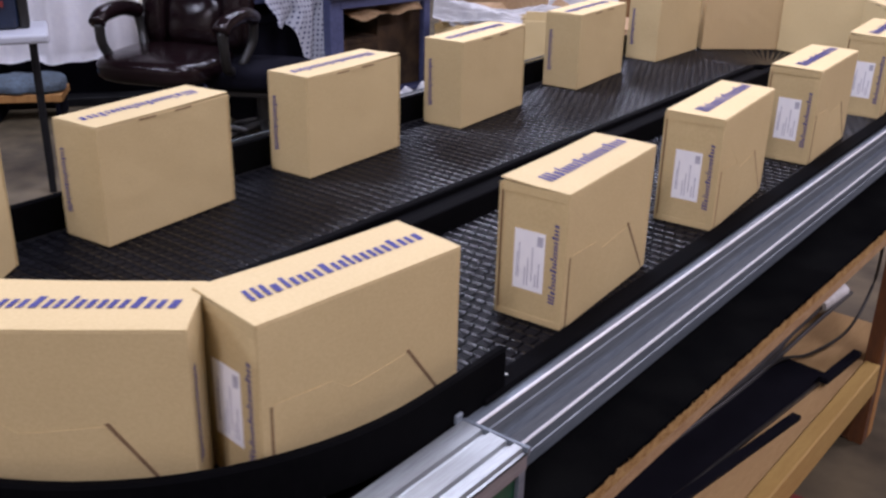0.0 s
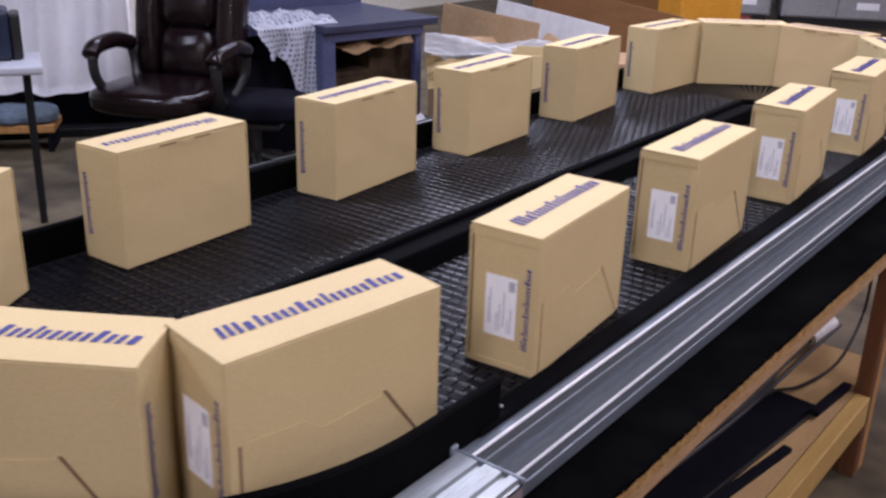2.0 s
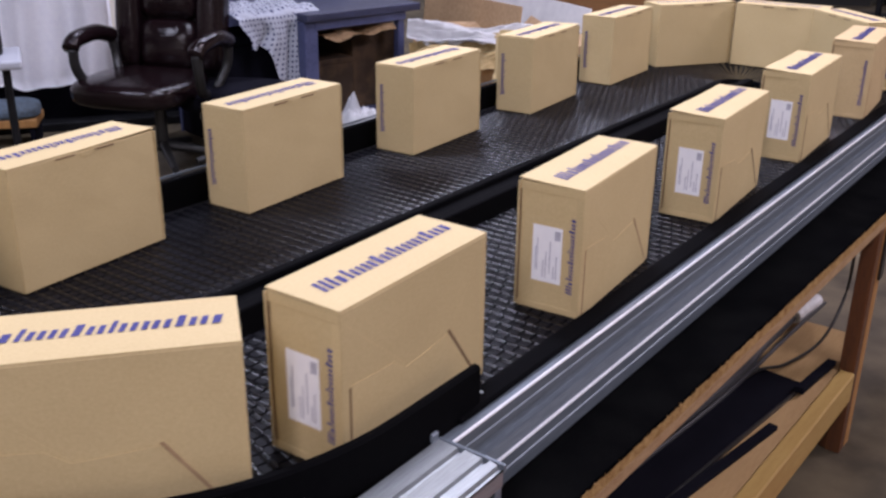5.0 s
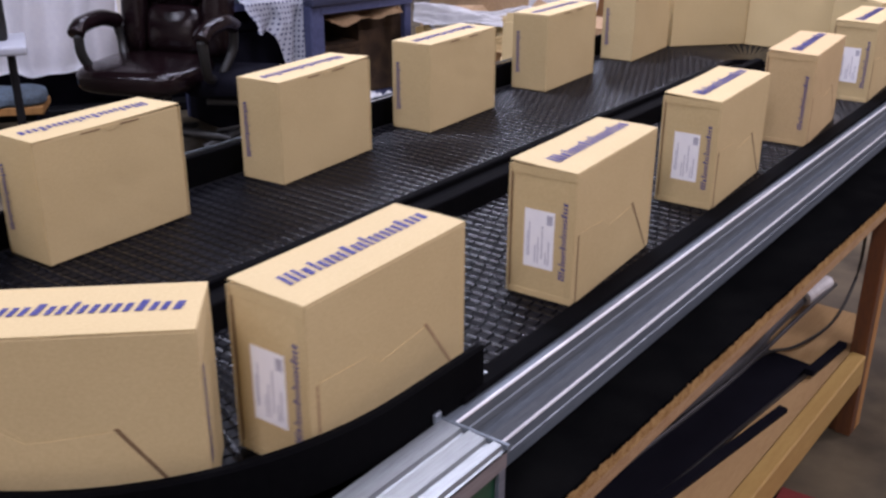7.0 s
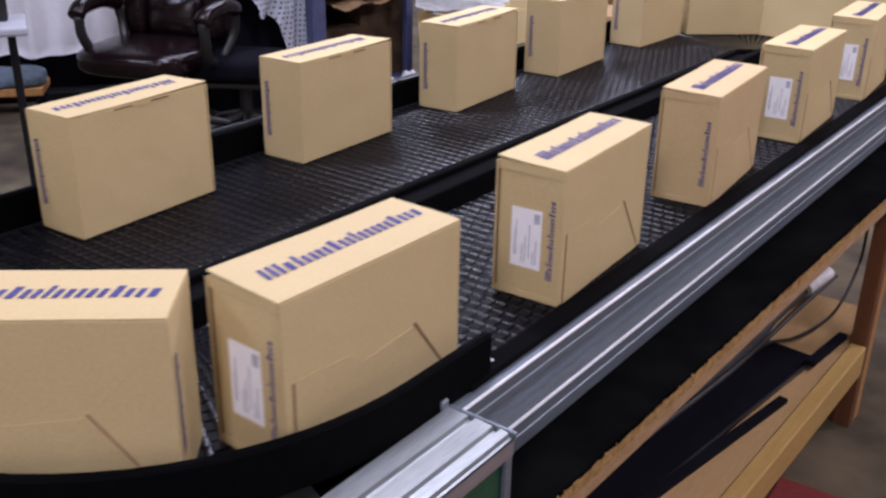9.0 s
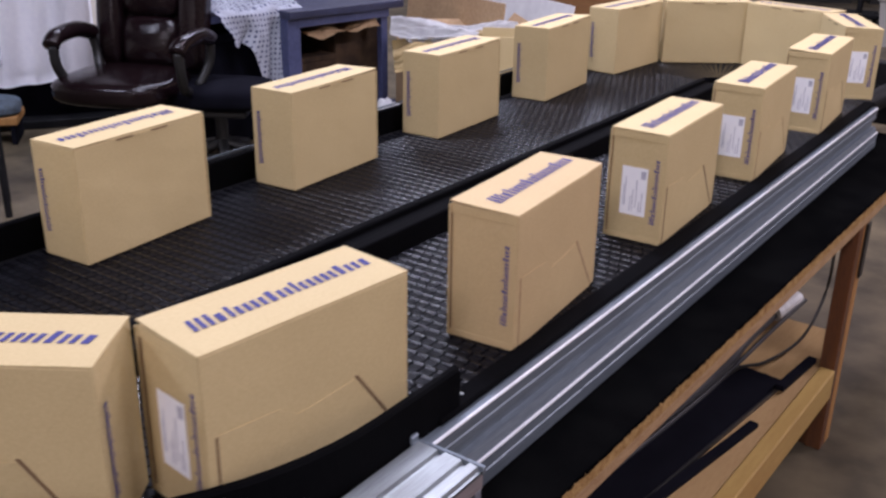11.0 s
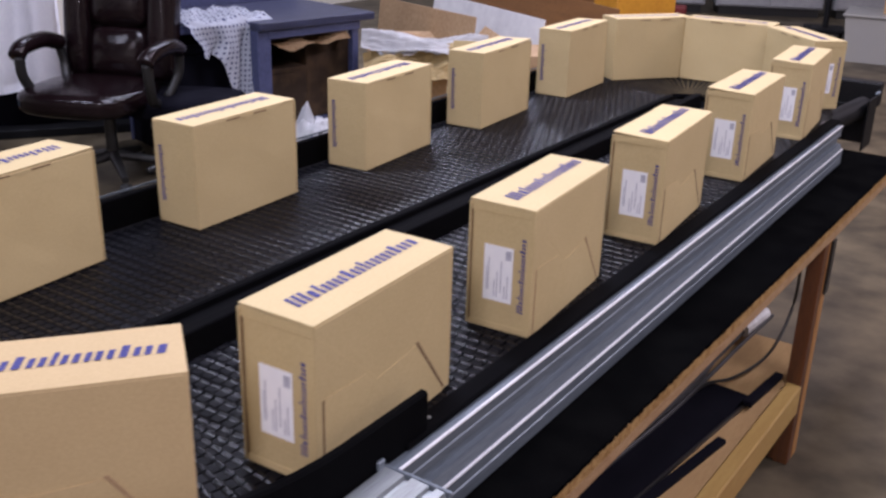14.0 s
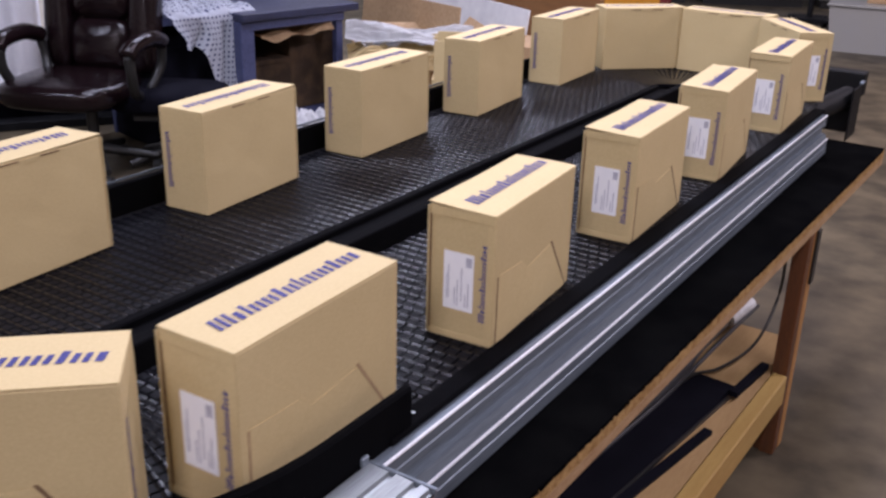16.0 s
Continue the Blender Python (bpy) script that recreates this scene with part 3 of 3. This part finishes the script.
    return pose(0.6 * x + 0.4 * mid[0], 0.6 * y + 0.4 * mid[1], BZ + 0.0005, 0, 0, turn + LEAN + 1.2 * math.sin(j * 2.4))


forms = [carton(True, k) for k in range(4)]
plain = carton(False, 4)
tagged(plain, "darker brown corrugated carton with blue print and no label")
cartons = []
for j in range(16):
    if j == 6:
        ob = plain
    elif j < 4:
        ob = forms[j]
    else:
        ob = copy_thing(forms[(j * 3 + j // 5) % 4], pose(0, 0, 0))
    cartons.append((ob, j))


# ---- things on the bench shelf ----
def shelf_clutter():
    t = thing("tray", pose(0.18, 1.455, 0, 0, 0, -6.5), "flat black tray lying on the plywood shelf", "tray")
    part("base", boxm(-0.30, -0.006, -2.1, 0, 0.2535, 0.260, 0.002), BLACK_CLOTH, t)
    part("rim", boxm(-0.0055, 0.0, -2.1, 0, 0.2535, 0.266, 0.001), BLACK_PLASTIC, t)
    part("rim", boxm(-0.306, -0.3005, -2.1, 0, 0.2535, 0.266, 0.001), BLACK_PLASTIC, t)
    t = thing("black_bar", pose(0.180, 1.44, 0, 0, 0, -6), "short black metal bar lying between tray and leg", "bar")
    part("bar", boxm(-0.006, 0.018, -0.06, 0.155, 0.2665, 0.284, 0.002), BLACK_CLOTH, t)
    t = thing("black_bar", pose(0.192, 1.19, 0, 0, 0, -9), "long black metal bar lying on the plywood shelf", "bar")
    part("bar", boxm(-0.024, 0.0, -1.2, 0.0, 0.2535, 0.268, 0.002), BLACK_CLOTH, t)
    t = thing("power_cord", pose(0, 0, 0), "dark cord with a white plug lying on the shelf", "cable")
    part("cord", tube(bmesh.new(), bend([(-0.08, 0.5, 0.274), (-0.01, 1.0, 0.276), (0.028, 1.38, 0.285), (0.03, 1.52, 0.30), (0.038, 1.74, 0.305)]), 0.014), CABLE_GREY, t)
    part("plug", rodm((0.042, 1.74, 0.312), (0.066, 1.88, 0.322), 0.023, 0.019), WHITE_PLUG, t, "white plug")
    t = thing("cable", pose(0, 0, 0), "thin black cable hanging below the bench top", "cable")
    part("wire", tube(bmesh.new(), bend([(0.165, 1.76, 0.678), (0.18, 1.73, 0.56), (0.165, 1.78, 0.40), (0.15, 1.66, 0.30), (0.10, 1.51, 0.27), (0.05, 1.40, 0.275), (0.02, 1.1, 0.268), (-0.06, 0.5, 0.268)]), 0.0045), BLACK_PLASTIC, t)
    t = thing("cable", pose(0, 0, 0), "thin black cable lying beside the plug", "cable")
    part("wire", tube(bmesh.new(), bend([(-0.04, 0.5, 0.268), (0.025, 1.15, 0.270), (0.045, 1.42, 0.278), (0.06, 1.65, 0.29), (0.085, 1.90, 0.31)]), 0.006), CABLE_GREY, t)


shelf_clutter()
t = thing("floor_mat", pose(0.64, 0.76, 0, 0, 0, 3), "dark red woven mat lying on the concrete", "mat")
part("weave", boxm(-0.42, 0.42, -0.5, 0.5, 0.0, 0.012, 0.003), RED, t)


# ---- office chair ----
def office_chair():
    t = thing("office_chair", pose(-3.42, 2.16, 0, 0, 0, 24), "dark brown leather executive office chair with padded arms", "office chair")
    seat = cushion(bmesh.new(), 0.60, 0.58, 0.14, Matrix.Translation((-0.08, -0.02, 0.435)), puff=0.2)
    part("seat", seat, LEATHER, t, smooth=True)
    tilt = Matrix.Translation((-0.035, 0.24, 0.485)) @ pose(0, 0, 0, -10)
    back = bmesh.new()
    cushion(back, 0.58, 0.09, 0.86, tilt @ pose(0, 0.05, 0.41), puff=0.0)
    part("back_shell", back, LEATHER, t, smooth=True)
    for z, hh in ((0.13, 0.27), (0.39, 0.27), (0.65, 0.26)):
        part("back_cushion", cushion(bmesh.new(), 0.33, hh, 0.13, tilt @ pose(0, 0.0, z, 90), puff=0.5), LEATHER, t, smooth=True)
    for sx in (-1, 1):
        part("side_bolster", cushion(bmesh.new(), 0.15, 0.82, 0.14, tilt @ pose(sx * 0.235, 0.0, 0.40, 90), puff=0.3), LEATHER, t, smooth=True)
        pad = bend([(sx * 0.335, 0.16, 0.665), (sx * 0.34, 0.02, 0.70), (sx * 0.34, -0.16, 0.69), (sx * 0.335, -0.22, 0.655)], 5)
        part("arm_pad", tube(bmesh.new(), pad, 0.042, 12), LEATHER, t, smooth=True)
        loop = bend([(sx * 0.335, -0.20, 0.65), (sx * 0.335, -0.19, 0.55), (sx * 0.315, -0.13, 0.46), (sx * 0.28, -0.02, 0.42)], 5)
        part("arm_bracket", tube(bmesh.new(), loop, 0.026, 10), BLACK_PLASTIC, t, smooth=True)
        loop = bend([(sx * 0.335, 0.16, 0.66), (sx * 0.32, 0.17, 0.54), (sx * 0.28, 0.10, 0.42)], 5)
        part("arm_bracket", tube(bmesh.new(), loop, 0.024, 10), BLACK_PLASTIC, t, smooth=True)
    part("gas_lift", rodm((0, 0, 0.1), (0, 0, 0.41), 0.03), BLACK_PLASTIC, t)
    for k in range(5):
        a = math.radians(72 * k + 20)
        leg = bmesh.new()
        rod(leg, (0, 0, 0.13), (0.31 * math.cos(a), 0.31 * math.sin(a), 0.075), 0.03, 0.018)
        part("base_leg", leg, BLACK_PLASTIC, t)
        part("castor", rodm((0.31 * math.cos(a) - 0.02, 0.31 * math.sin(a), 0.028), (0.31 * math.cos(a) + 0.02, 0.31 * math.sin(a), 0.028), 0.028), BLACK_PLASTIC, t)


office_chair()


def stool():
    t = thing("stool", pose(-3.20, 2.50, 0, 0, 0, 34), "low black upholstered stool beside the office chair", "stool")
    part("seat", cushion(bmesh.new(), 0.60, 0.42, 0.13, Matrix.Translation((0, 0, 0.365)), puff=0.15), BLACK_CLOTH, t, smooth=True)
    part("seat_pan", boxm(-0.17, 0.17, -0.15, 0.15, 0.262, 0.302, 0.01), BLACK_PLASTIC, t)
    part("column", rodm((0, 0, 0.05), (0, 0, 0.27), 0.035), BLACK_PLASTIC, t)
    for k in range(5):
        a = math.radians(72 * k)
        part("base_leg", rodm((0, 0, 0.10), (0.25 * math.cos(a), 0.25 * math.sin(a), 0.035), 0.03, 0.02), BLACK_PLASTIC, t)


stool()


def desk():
    t = thing("blue_desk", pose(-3.05, 3.35, 0, 0, 0, -10.5), "worn blue-grey painted wooden desk stacked with cloth", "desk")
    part("desk_top", boxm(-0.75, 0.02, -0.40, 0.44, 0.70, 0.745, 0.004), DESK_TOP, t)
    part("apron", boxm(-0.03, 0.0, -0.33, 0.34, 0.65, 0.699, 0.003), DESK_BLUE, t)
    for x in (-0.04, -0.70):
        part("leg", boxm(x - 0.04, x + 0.035, -0.40, -0.31, 0, 0.699, 0.004), DESK_BLUE, t)
        part("leg", boxm(x - 0.02, x + 0.025, 0.29, 0.34, 0, 0.699, 0.004), DESK_BLUE, t)
    part("side_leaf", boxm(-0.75, -0.13, -0.80, -0.402, 0.702, 0.743, 0.004), DESK_BLUE, t)
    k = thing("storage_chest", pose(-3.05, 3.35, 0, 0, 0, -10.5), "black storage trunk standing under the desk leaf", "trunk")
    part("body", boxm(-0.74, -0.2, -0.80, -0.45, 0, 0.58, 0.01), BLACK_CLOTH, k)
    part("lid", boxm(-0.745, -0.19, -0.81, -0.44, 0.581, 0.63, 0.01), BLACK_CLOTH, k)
    part("back_board", boxm(-0.78, -0.751, -0.80, 0.44, 0.0, 0.95, 0.003), DESK_BLUE, t)
    part("foot_shelf", boxm(-0.68, -0.045, -0.30, 0.43, 0.10, 0.12, 0.002), DESK_BLUE, t)
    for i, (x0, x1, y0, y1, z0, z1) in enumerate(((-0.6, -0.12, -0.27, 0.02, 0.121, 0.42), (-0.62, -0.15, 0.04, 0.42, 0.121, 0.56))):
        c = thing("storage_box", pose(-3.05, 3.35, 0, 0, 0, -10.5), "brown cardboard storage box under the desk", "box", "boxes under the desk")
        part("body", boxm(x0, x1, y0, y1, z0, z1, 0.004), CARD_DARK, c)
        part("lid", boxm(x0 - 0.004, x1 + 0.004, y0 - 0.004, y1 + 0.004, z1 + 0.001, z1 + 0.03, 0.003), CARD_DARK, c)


desk()


def draped_cloth():
    """Over the desk's end and down its front."""
    bm = bmesh.new()
    uvl = bm.loops.layers.uv.new("UVMap")
    nu, nv = 36, 40
    grid = []
    for i in range(nu + 1):
        u = i / nu
        col = []
        for j in range(nv + 1):
            v = j / nv
            run = v * 0.95
            y = -0.80 + 0.62 * u * (1 - 0.35 * v) + 0.02 * math.sin(9 * v + 3 * u)
            if run < 0.42:
                x, z = -0.52 + run, 0.752 + 0.05 * abs(noise.noise(Vector((5 * u, 4 * v, 2)))) + 0.03 * abs(noise.noise(Vector((13 * u, 11 * v, 5))))
            else:
                d = (run - 0.42) * (0.30 + 1.6 * math.exp(-((u - 0.82) / 0.26) ** 2) + 0.03 * math.sin(14 * u))
                fold = (0.028 * math.sin(15 * u + 1.0) + 0.01 * math.sin(37 * u)) * min(1, d / 0.12)
                y = -0.50 + (y + 0.50) * (1 - 0.95 * d) - 0.01 * math.sin(9 * d)
                x, z = -0.085 + fold + 0.012 * math.sin(3 * v), 0.745 - d
                y += 0.04 + 0.10 * d * (0.5 - u)
            col.append((bm.verts.new((x, y, z)), u * 0.62, run if run < 0.42 else 0.42 + d))
        grid.append(col)
    for i in range(nu):
        for j in range(nv):
            q = (grid[i][j], grid[i + 1][j], grid[i + 1][j + 1], grid[i][j + 1])
            f = bm.faces.new([k[0] for k in q])
            for lp, k in zip(f.loops, q):
                lp[uvl].uv = (k[1], k[2])
    bmesh.ops.solidify(bm, geom=bm.faces[:], thickness=0.003)
    t = thing("spotted_cloth", pose(-3.05, 3.35, 0, 0, 0, -10.5), "pale cloth with small blue spots draped over the desk", "cloth")
    part("cloth", bm, SPOTS, t, smooth=True)


draped_cloth()


def hanging_sheet():
    bm = bmesh.new()
    nu, nv = 90, 24
    g = []
    rnd = random.Random(8)
    ph = [rnd.uniform(0, 6.28) for _ in range(6)]
    for i in range(nu + 1):
        u = i / nu
        c = []
        for j in range(nv + 1):
            v = j / nv
            k = 0.05 * math.sin(34 * u + ph[0]) + 0.035 * math.sin(61 * u + ph[1] + 2 * v) + 0.03 * math.sin(13 * u + ph[2] + 3 * v)
            c.append(bm.verts.new((k * (0.4 + 0.6 * v) + 0.12 * v, -1.1 + 1.84 * u, 1.75 - 1.46 * v)))
        g.append(c)
    for i in range(nu):
        for j in range(nv):
            bm.faces.new((g[i][j], g[i + 1][j], g[i + 1][j + 1], g[i][j + 1]))
    bmesh.ops.solidify(bm, geom=bm.faces[:], thickness=0.004)
    t = thing("white_sheet", pose(-4.75, 1.95, 0, 0, 0, -35), "white sheet draped over a rack and hanging in folds", "sheet")
    part("cloth", bm, SHEET, t, smooth=True)
    part("rack_bar", rodm((-0.03, -1.15, 1.74), (-0.03, 1.15, 1.74), 0.02), STEEL_BLACK, t)
    for y in (-1.12, 1.12):
        part("rack_post", rodm((-0.03, y, 0), (-0.03, y, 1.74), 0.02), STEEL_BLACK, t)
    part("rack_foot", boxm(-0.10, 0.04, -1.2, 1.2, 0.0, 0.05, 0.004), STEEL_BLACK, t)
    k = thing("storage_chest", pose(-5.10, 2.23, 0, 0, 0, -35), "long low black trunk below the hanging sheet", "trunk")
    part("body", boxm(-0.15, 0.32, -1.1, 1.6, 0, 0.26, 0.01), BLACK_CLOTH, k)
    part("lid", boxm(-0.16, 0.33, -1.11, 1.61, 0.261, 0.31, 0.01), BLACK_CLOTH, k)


hanging_sheet()


def folding_table():
    t = thing("folding_table", pose(-3.17, 1.29, 0, 0, 0, 60), "white plastic folding table with dark steel legs", "table")
    part("table_top", boxm(-0.9, 0.0, 0.0, 0.36, 0.695, 0.735, 0.012, 3), TABLE_WHITE, t)
    for x in (-0.07, -0.82):
        for y in (0.08, 0.30):
            part("leg", rodm((x, y, 0), (x, y, 0.694), 0.016), STEEL_BLACK, t)
        part("brace", rodm((x, 0.08, 0.25), (x, 0.30, 0.25), 0.01), STEEL_BLACK, t)
    r = thing("tool_case", pose(-3.34, 1.22, 0.7355, 0, 0, 60), "blue and black plastic power tool standing on the table", "power tool")
    part("housing", boxm(-0.20, 0.03, 0.02, 0.22, 0.0, 0.22, 0.02, 2), TOOL_BLUE, r)
    part("grip", boxm(0.031, 0.075, 0.04, 0.20, 0.0, 0.20, 0.012, 2), BLACK_PLASTIC, r)
    part("badge", boxm(-0.12, -0.02, 0.012, 0.019, 0.10, 0.125), RED, r, "red badge")
    s = thing("step_stool", pose(-4.52, 1.90, 0, 0, 0, 50), "small step stool with pine tread under the table", "step stool")
    part("tread", boxm(-0.2, 0.2, -0.14, 0.14, 0.115, 0.16, 0.004), PINE_UP, s)
    for x in (-0.18, 0.155):
        part("side", boxm(x, x + 0.028, -0.13, 0.13, 0, 0.114, 0.003), BLACK_CLOTH, s)
    c = thing("grey_rag", pose(-4.52, 1.90, 0.1605, 0, 0, 50), "crumpled grey-green cloth lying on the step stool", "cloth")
    rag = cushion(bmesh.new(), 0.42, 0.30, 0.07, Matrix.Translation((0, 0, 0.033)), puff=0.6)
    for v in rag.verts:
        v.co += v.co.normalized() * 0.025 * noise.noise(v.co * 14)
        v.co.z = max(v.co.z, 0.0)
    part("rag", rag, STONE_CLOTH, c, smooth=True)


folding_table()


# ---- cartons, paper and board behind the conveyor ----
def open_carton(x, y, turn, sx, sy, h, label, mat=None, flaps=(0.5, 0.5, 0.5, 0.5)):
    mat = mat or CARD_OLD
    t = thing("open_carton", pose(x, y, 0, 0, 0, turn), label, "carton", "open cartons on the floor")
    w = 0.006
    part("wall", boxm(-sx / 2, sx / 2, -sy / 2, -sy / 2 + w, 0, h), mat, t)
    part("wall", boxm(-sx / 2, sx / 2, sy / 2 - w, sy / 2, 0, h), mat, t)
    part("wall", boxm(-sx / 2, -sx / 2 + w, -sy / 2 + w, sy / 2 - w, 0, h), mat, t)
    part("wall", boxm(sx / 2 - w, sx / 2, -sy / 2 + w, sy / 2 - w, 0, h), mat, t)
    part("bottom", boxm(-sx / 2 + w, sx / 2 - w, -sy / 2 + w, sy / 2 - w, 0, w), mat, t)
    for (px, py, rz, wide), tip in zip(((0, -sy / 2, 0, sx), (0, sy / 2, 180, sx), (-sx / 2, 0, -90, sy), (sx / 2, 0, 90, sy)), flaps):
        if tip is not None:
            m = pose(px, py, h, 0, 0, rz) @ pose(0, 0, 0, -90 * tip)
            part("flap", boxm(-wide / 2 + 0.01, wide / 2 - 0.01, -0.20, 0.0, 0.0, 0.005, 0.001), mat, t, m=m)
    return t


def crumpled(name, m, sx, sy, label, seed, rise=0.12, mat=None):
    bm = bmesh.new()
    n = 26
    off = Vector((seed * 7.3, seed * 3.1, seed))
    g = [[bm.verts.new(((i / n - 0.5) * sx, (j / n - 0.5) * sy, rise * (0.5 + noise.noise(Vector((i / n * 2.6, j / n * 2.6, 0)) + off)) + 0.35 * rise * abs(noise.noise(Vector((i / n * 8, j / n * 8, 1)) + off)))) for j in range(n + 1)] for i in range(n + 1)]
    for i in range(n):
        for j in range(n):
            bm.faces.new((g[i][j], g[i + 1][j], g[i + 1][j + 1], g[i][j + 1]))
    bmesh.ops.solidify(bm, geom=bm.faces[:], thickness=0.002)
    t = thing(name, m, label, "paper")
    part("paper", bm, mat or PAPER, t)


open_carton(-2.55, 3.72, 46, 0.60, 0.46, 0.52, "opened brown carton stuffed with packing paper", flaps=(None, 0.3, None, 0.55))
crumpled("packing_paper", pose(-2.55, 3.72, 0.49, 0, 0, 46), 0.58, 0.44, "crumpled white packing paper in an open carton", 1, 0.13)
crumpled("packing_paper", pose(-2.45, 3.53, 0.49, 44, -4, 40), 0.60, 0.24, "crumpled brown packing paper in an open carton", 3, 0.10, CARD)
crumpled("packing_paper", pose(-2.44, 3.58, 0.61, 32, 5, 40), 0.72, 0.15, "folded white packing paper lying on an open carton", 7, 0.06)
open_carton(-1.98, 3.42, 30, 0.30, 0.30, 0.50, "small closed brown carton on the floor", CARD, (1.0, 1.0, None, None))
open_carton(-1.86, 4.08, 30, 0.55, 0.40, 0.60, "closed dull brown carton behind the small one", CARD_OLD, (1.975, 1.975, None, None))
crumpled("packing_paper", pose(-3.20, 3.36, 0.60, 0, 14, -10), 0.34, 0.52, "crumpled dark brown paper stuffed under the desk", 11, 0.07, CARD_OLD)
crumpled("plastic_bag", pose(-2.74, 2.93, 0.04, 0, 4, 20), 0.40, 0.36, "crumpled translucent white plastic bag on the floor", 9, 0.24)


def board(x, y, turn, lean, w, h, mat, label):
    t = thing("board_sheet", pose(x, y, 0, 0, 0, turn), label, "cardboard sheet", "cardboard sheets")
    part("sheet", boxm(-w / 2, w / 2, 0, 0.008, 0, h, 0.001), mat, t, m=pose(0, 0, 0, lean))


board(-2.85, 4.05, -19, -6, 1.02, 0.76, CARD_OLD, "flattened brown cardboard sheet leaning on cartons")
board(-2.69, 4.45, -27, -8, 1.37, 0.75, PAPER, "white coated board sheet leaning on cartons")
board(-2.75, 5.35, -31, -5, 2.0, 0.76, BROWN_WOOD, "large dark brown panel leaning behind the cartons")
t = thing("wood_crate", pose(-2.55, 5.9, 0, 0, 0, -20), "brown wooden crate with a yellow painted end", "crate")
part("crate_side", boxm(-1.5, 0.05, 0.0, 0.6, 0, 0.80, 0.006), BROWN_WOOD, t)
part("yellow_end", boxm(0.052, 0.30, -0.02, 0.62, 0, 1.0, 0.01), YELLOW, t, "yellow painted end")
part("crate_lid", boxm(-1.52, 0.05, -0.02, 0.62, 0.802, 0.83, 0.004), BROWN_WOOD, t)


def cabinet(x, y, turn):
    t = thing("grey_cabinet", pose(x, y, 0, 0, 0, turn), "grey painted steel machine cabinet against the wall", "cabinet", "grey cabinets")
    part("body", boxm(-0.62, 0.62, 0, 0.6, 0.10, 1.5, 0.008), GREY_PAINT, t)
    part("plinth", boxm(-0.58, 0.58, 0.04, 0.56, 0, 0.099), BLACK_PLASTIC, t)
    part("door", boxm(-0.60, -0.01, -0.018, -0.001, 0.12, 1.48, 0.004), GREY_PAINT, t)
    part("door", boxm(0.01, 0.60, -0.018, -0.001, 0.12, 1.48, 0.004), GREY_PAINT, t)
    part("plate", boxm(0.2, 0.45, -0.021, -0.019, 0.22, 0.30), LABEL, t, "white plate")


for k in range(3):
    cabinet(-3.9 + 1.22 * k, 10.4 + 0.62 * k, 27)
t = thing("red_case", pose(-3.4, 9.6, 0, 0, 0, 20), "small red tool case on the floor", "tool case")
part("case", boxm(-0.22, 0.22, -0.1, 0.1, 0, 0.2, 0.02, 2), RED, t)
part("handle", tube(bmesh.new(), bend([(-0.08, 0, 0.2), (-0.07, 0, 0.24), (0.07, 0, 0.24), (0.08, 0, 0.2)]), 0.012), BLACK_PLASTIC, t)
t = thing("black_trolley", pose(-1.75, 9.9, 0, 0, 0, 20), "black upright steel trolley", "trolley")
part("base", boxm(-0.2, 0.2, -0.2, 0.2, 0.06, 0.10, 0.01), STEEL_BLACK, t)
part("mast", rodm((0, 0, 0.1), (0, 0, 1.3), 0.03), STEEL_BLACK, t)
for x in (-0.16, 0.16):
    part("wheel", rodm((x - 0.02, 0, 0.06), (x + 0.02, 0, 0.06), 0.06), BLACK_PLASTIC, t)
t = thing("storage_tub", pose(-0.85, 8.9, 0, 0, 0, 8), "translucent white plastic storage tub holding a carton", "tub")
tb = bmesh.new()
prism(tb, [(-0.42, 0), (0.42, 0), (0.47, 0.40), (-0.47, 0.40)], -0.3, 0.3, "xz")
part("tub", tb, TUB, t)
part("rim", boxm(-0.49, 0.49, -0.32, 0.32, 0.401, 0.425, 0.006), TUB, t)
t = thing("carton_stack", pose(-0.7, 9.0, 0.4255, 0, 0, 4), "brown carton lying on the storage tub", "carton")
part("body", boxm(-0.32, 0.40, -0.2, 0.2, 0, 0.3, 0.004), CARD_OLD, t)
part("tape", boxm(-0.32, 0.40, -0.03, 0.03, 0.3002, 0.3012), CARD, t)


t = thing("blue_bin", pose(-2.42, 2.88, 0, 0, 0, 30), "small blue plastic bin on the floor holding white paper", "bin")
part("wall", boxm(-0.18, 0.18, -0.15, -0.142, 0, 0.26), DESK_BLUE, t)
part("wall", boxm(-0.18, 0.18, 0.142, 0.15, 0, 0.26), DESK_BLUE, t)
part("wall", boxm(-0.18, -0.172, -0.1415, 0.1415, 0, 0.26), DESK_BLUE, t)
part("wall", boxm(0.172, 0.18, -0.1415, 0.1415, 0, 0.26), DESK_BLUE, t)
part("bottom", boxm(-0.1715, 0.1715, -0.1415, 0.1415, 0, 0.008), DESK_BLUE, t)
crumpled("packing_paper", pose(-2.42, 2.88, 0.20, 0, 0, 30), 0.33, 0.27, "crumpled white paper in a small blue bin", 5, 0.14)


# ---- what moves ----
def motions():
    for ob, j in cartons:
        rows = []
        for k in range(65):
            s = k * 0.25
            rows.append((s, carton_pose(s - 1.7957 * j, j)))
        walk(ob, rows)
    for ob, s0 in belt_rows:
        times = [k * 0.5 for k in range(33)]
        rows = []
        for s in times:
            x, y, a = on_loop(s0 + SPEED * s)
            rows.append((s, pose(x, y, BZ, 0, 0, a - 180)))
        walk(ob, rows)


motions()
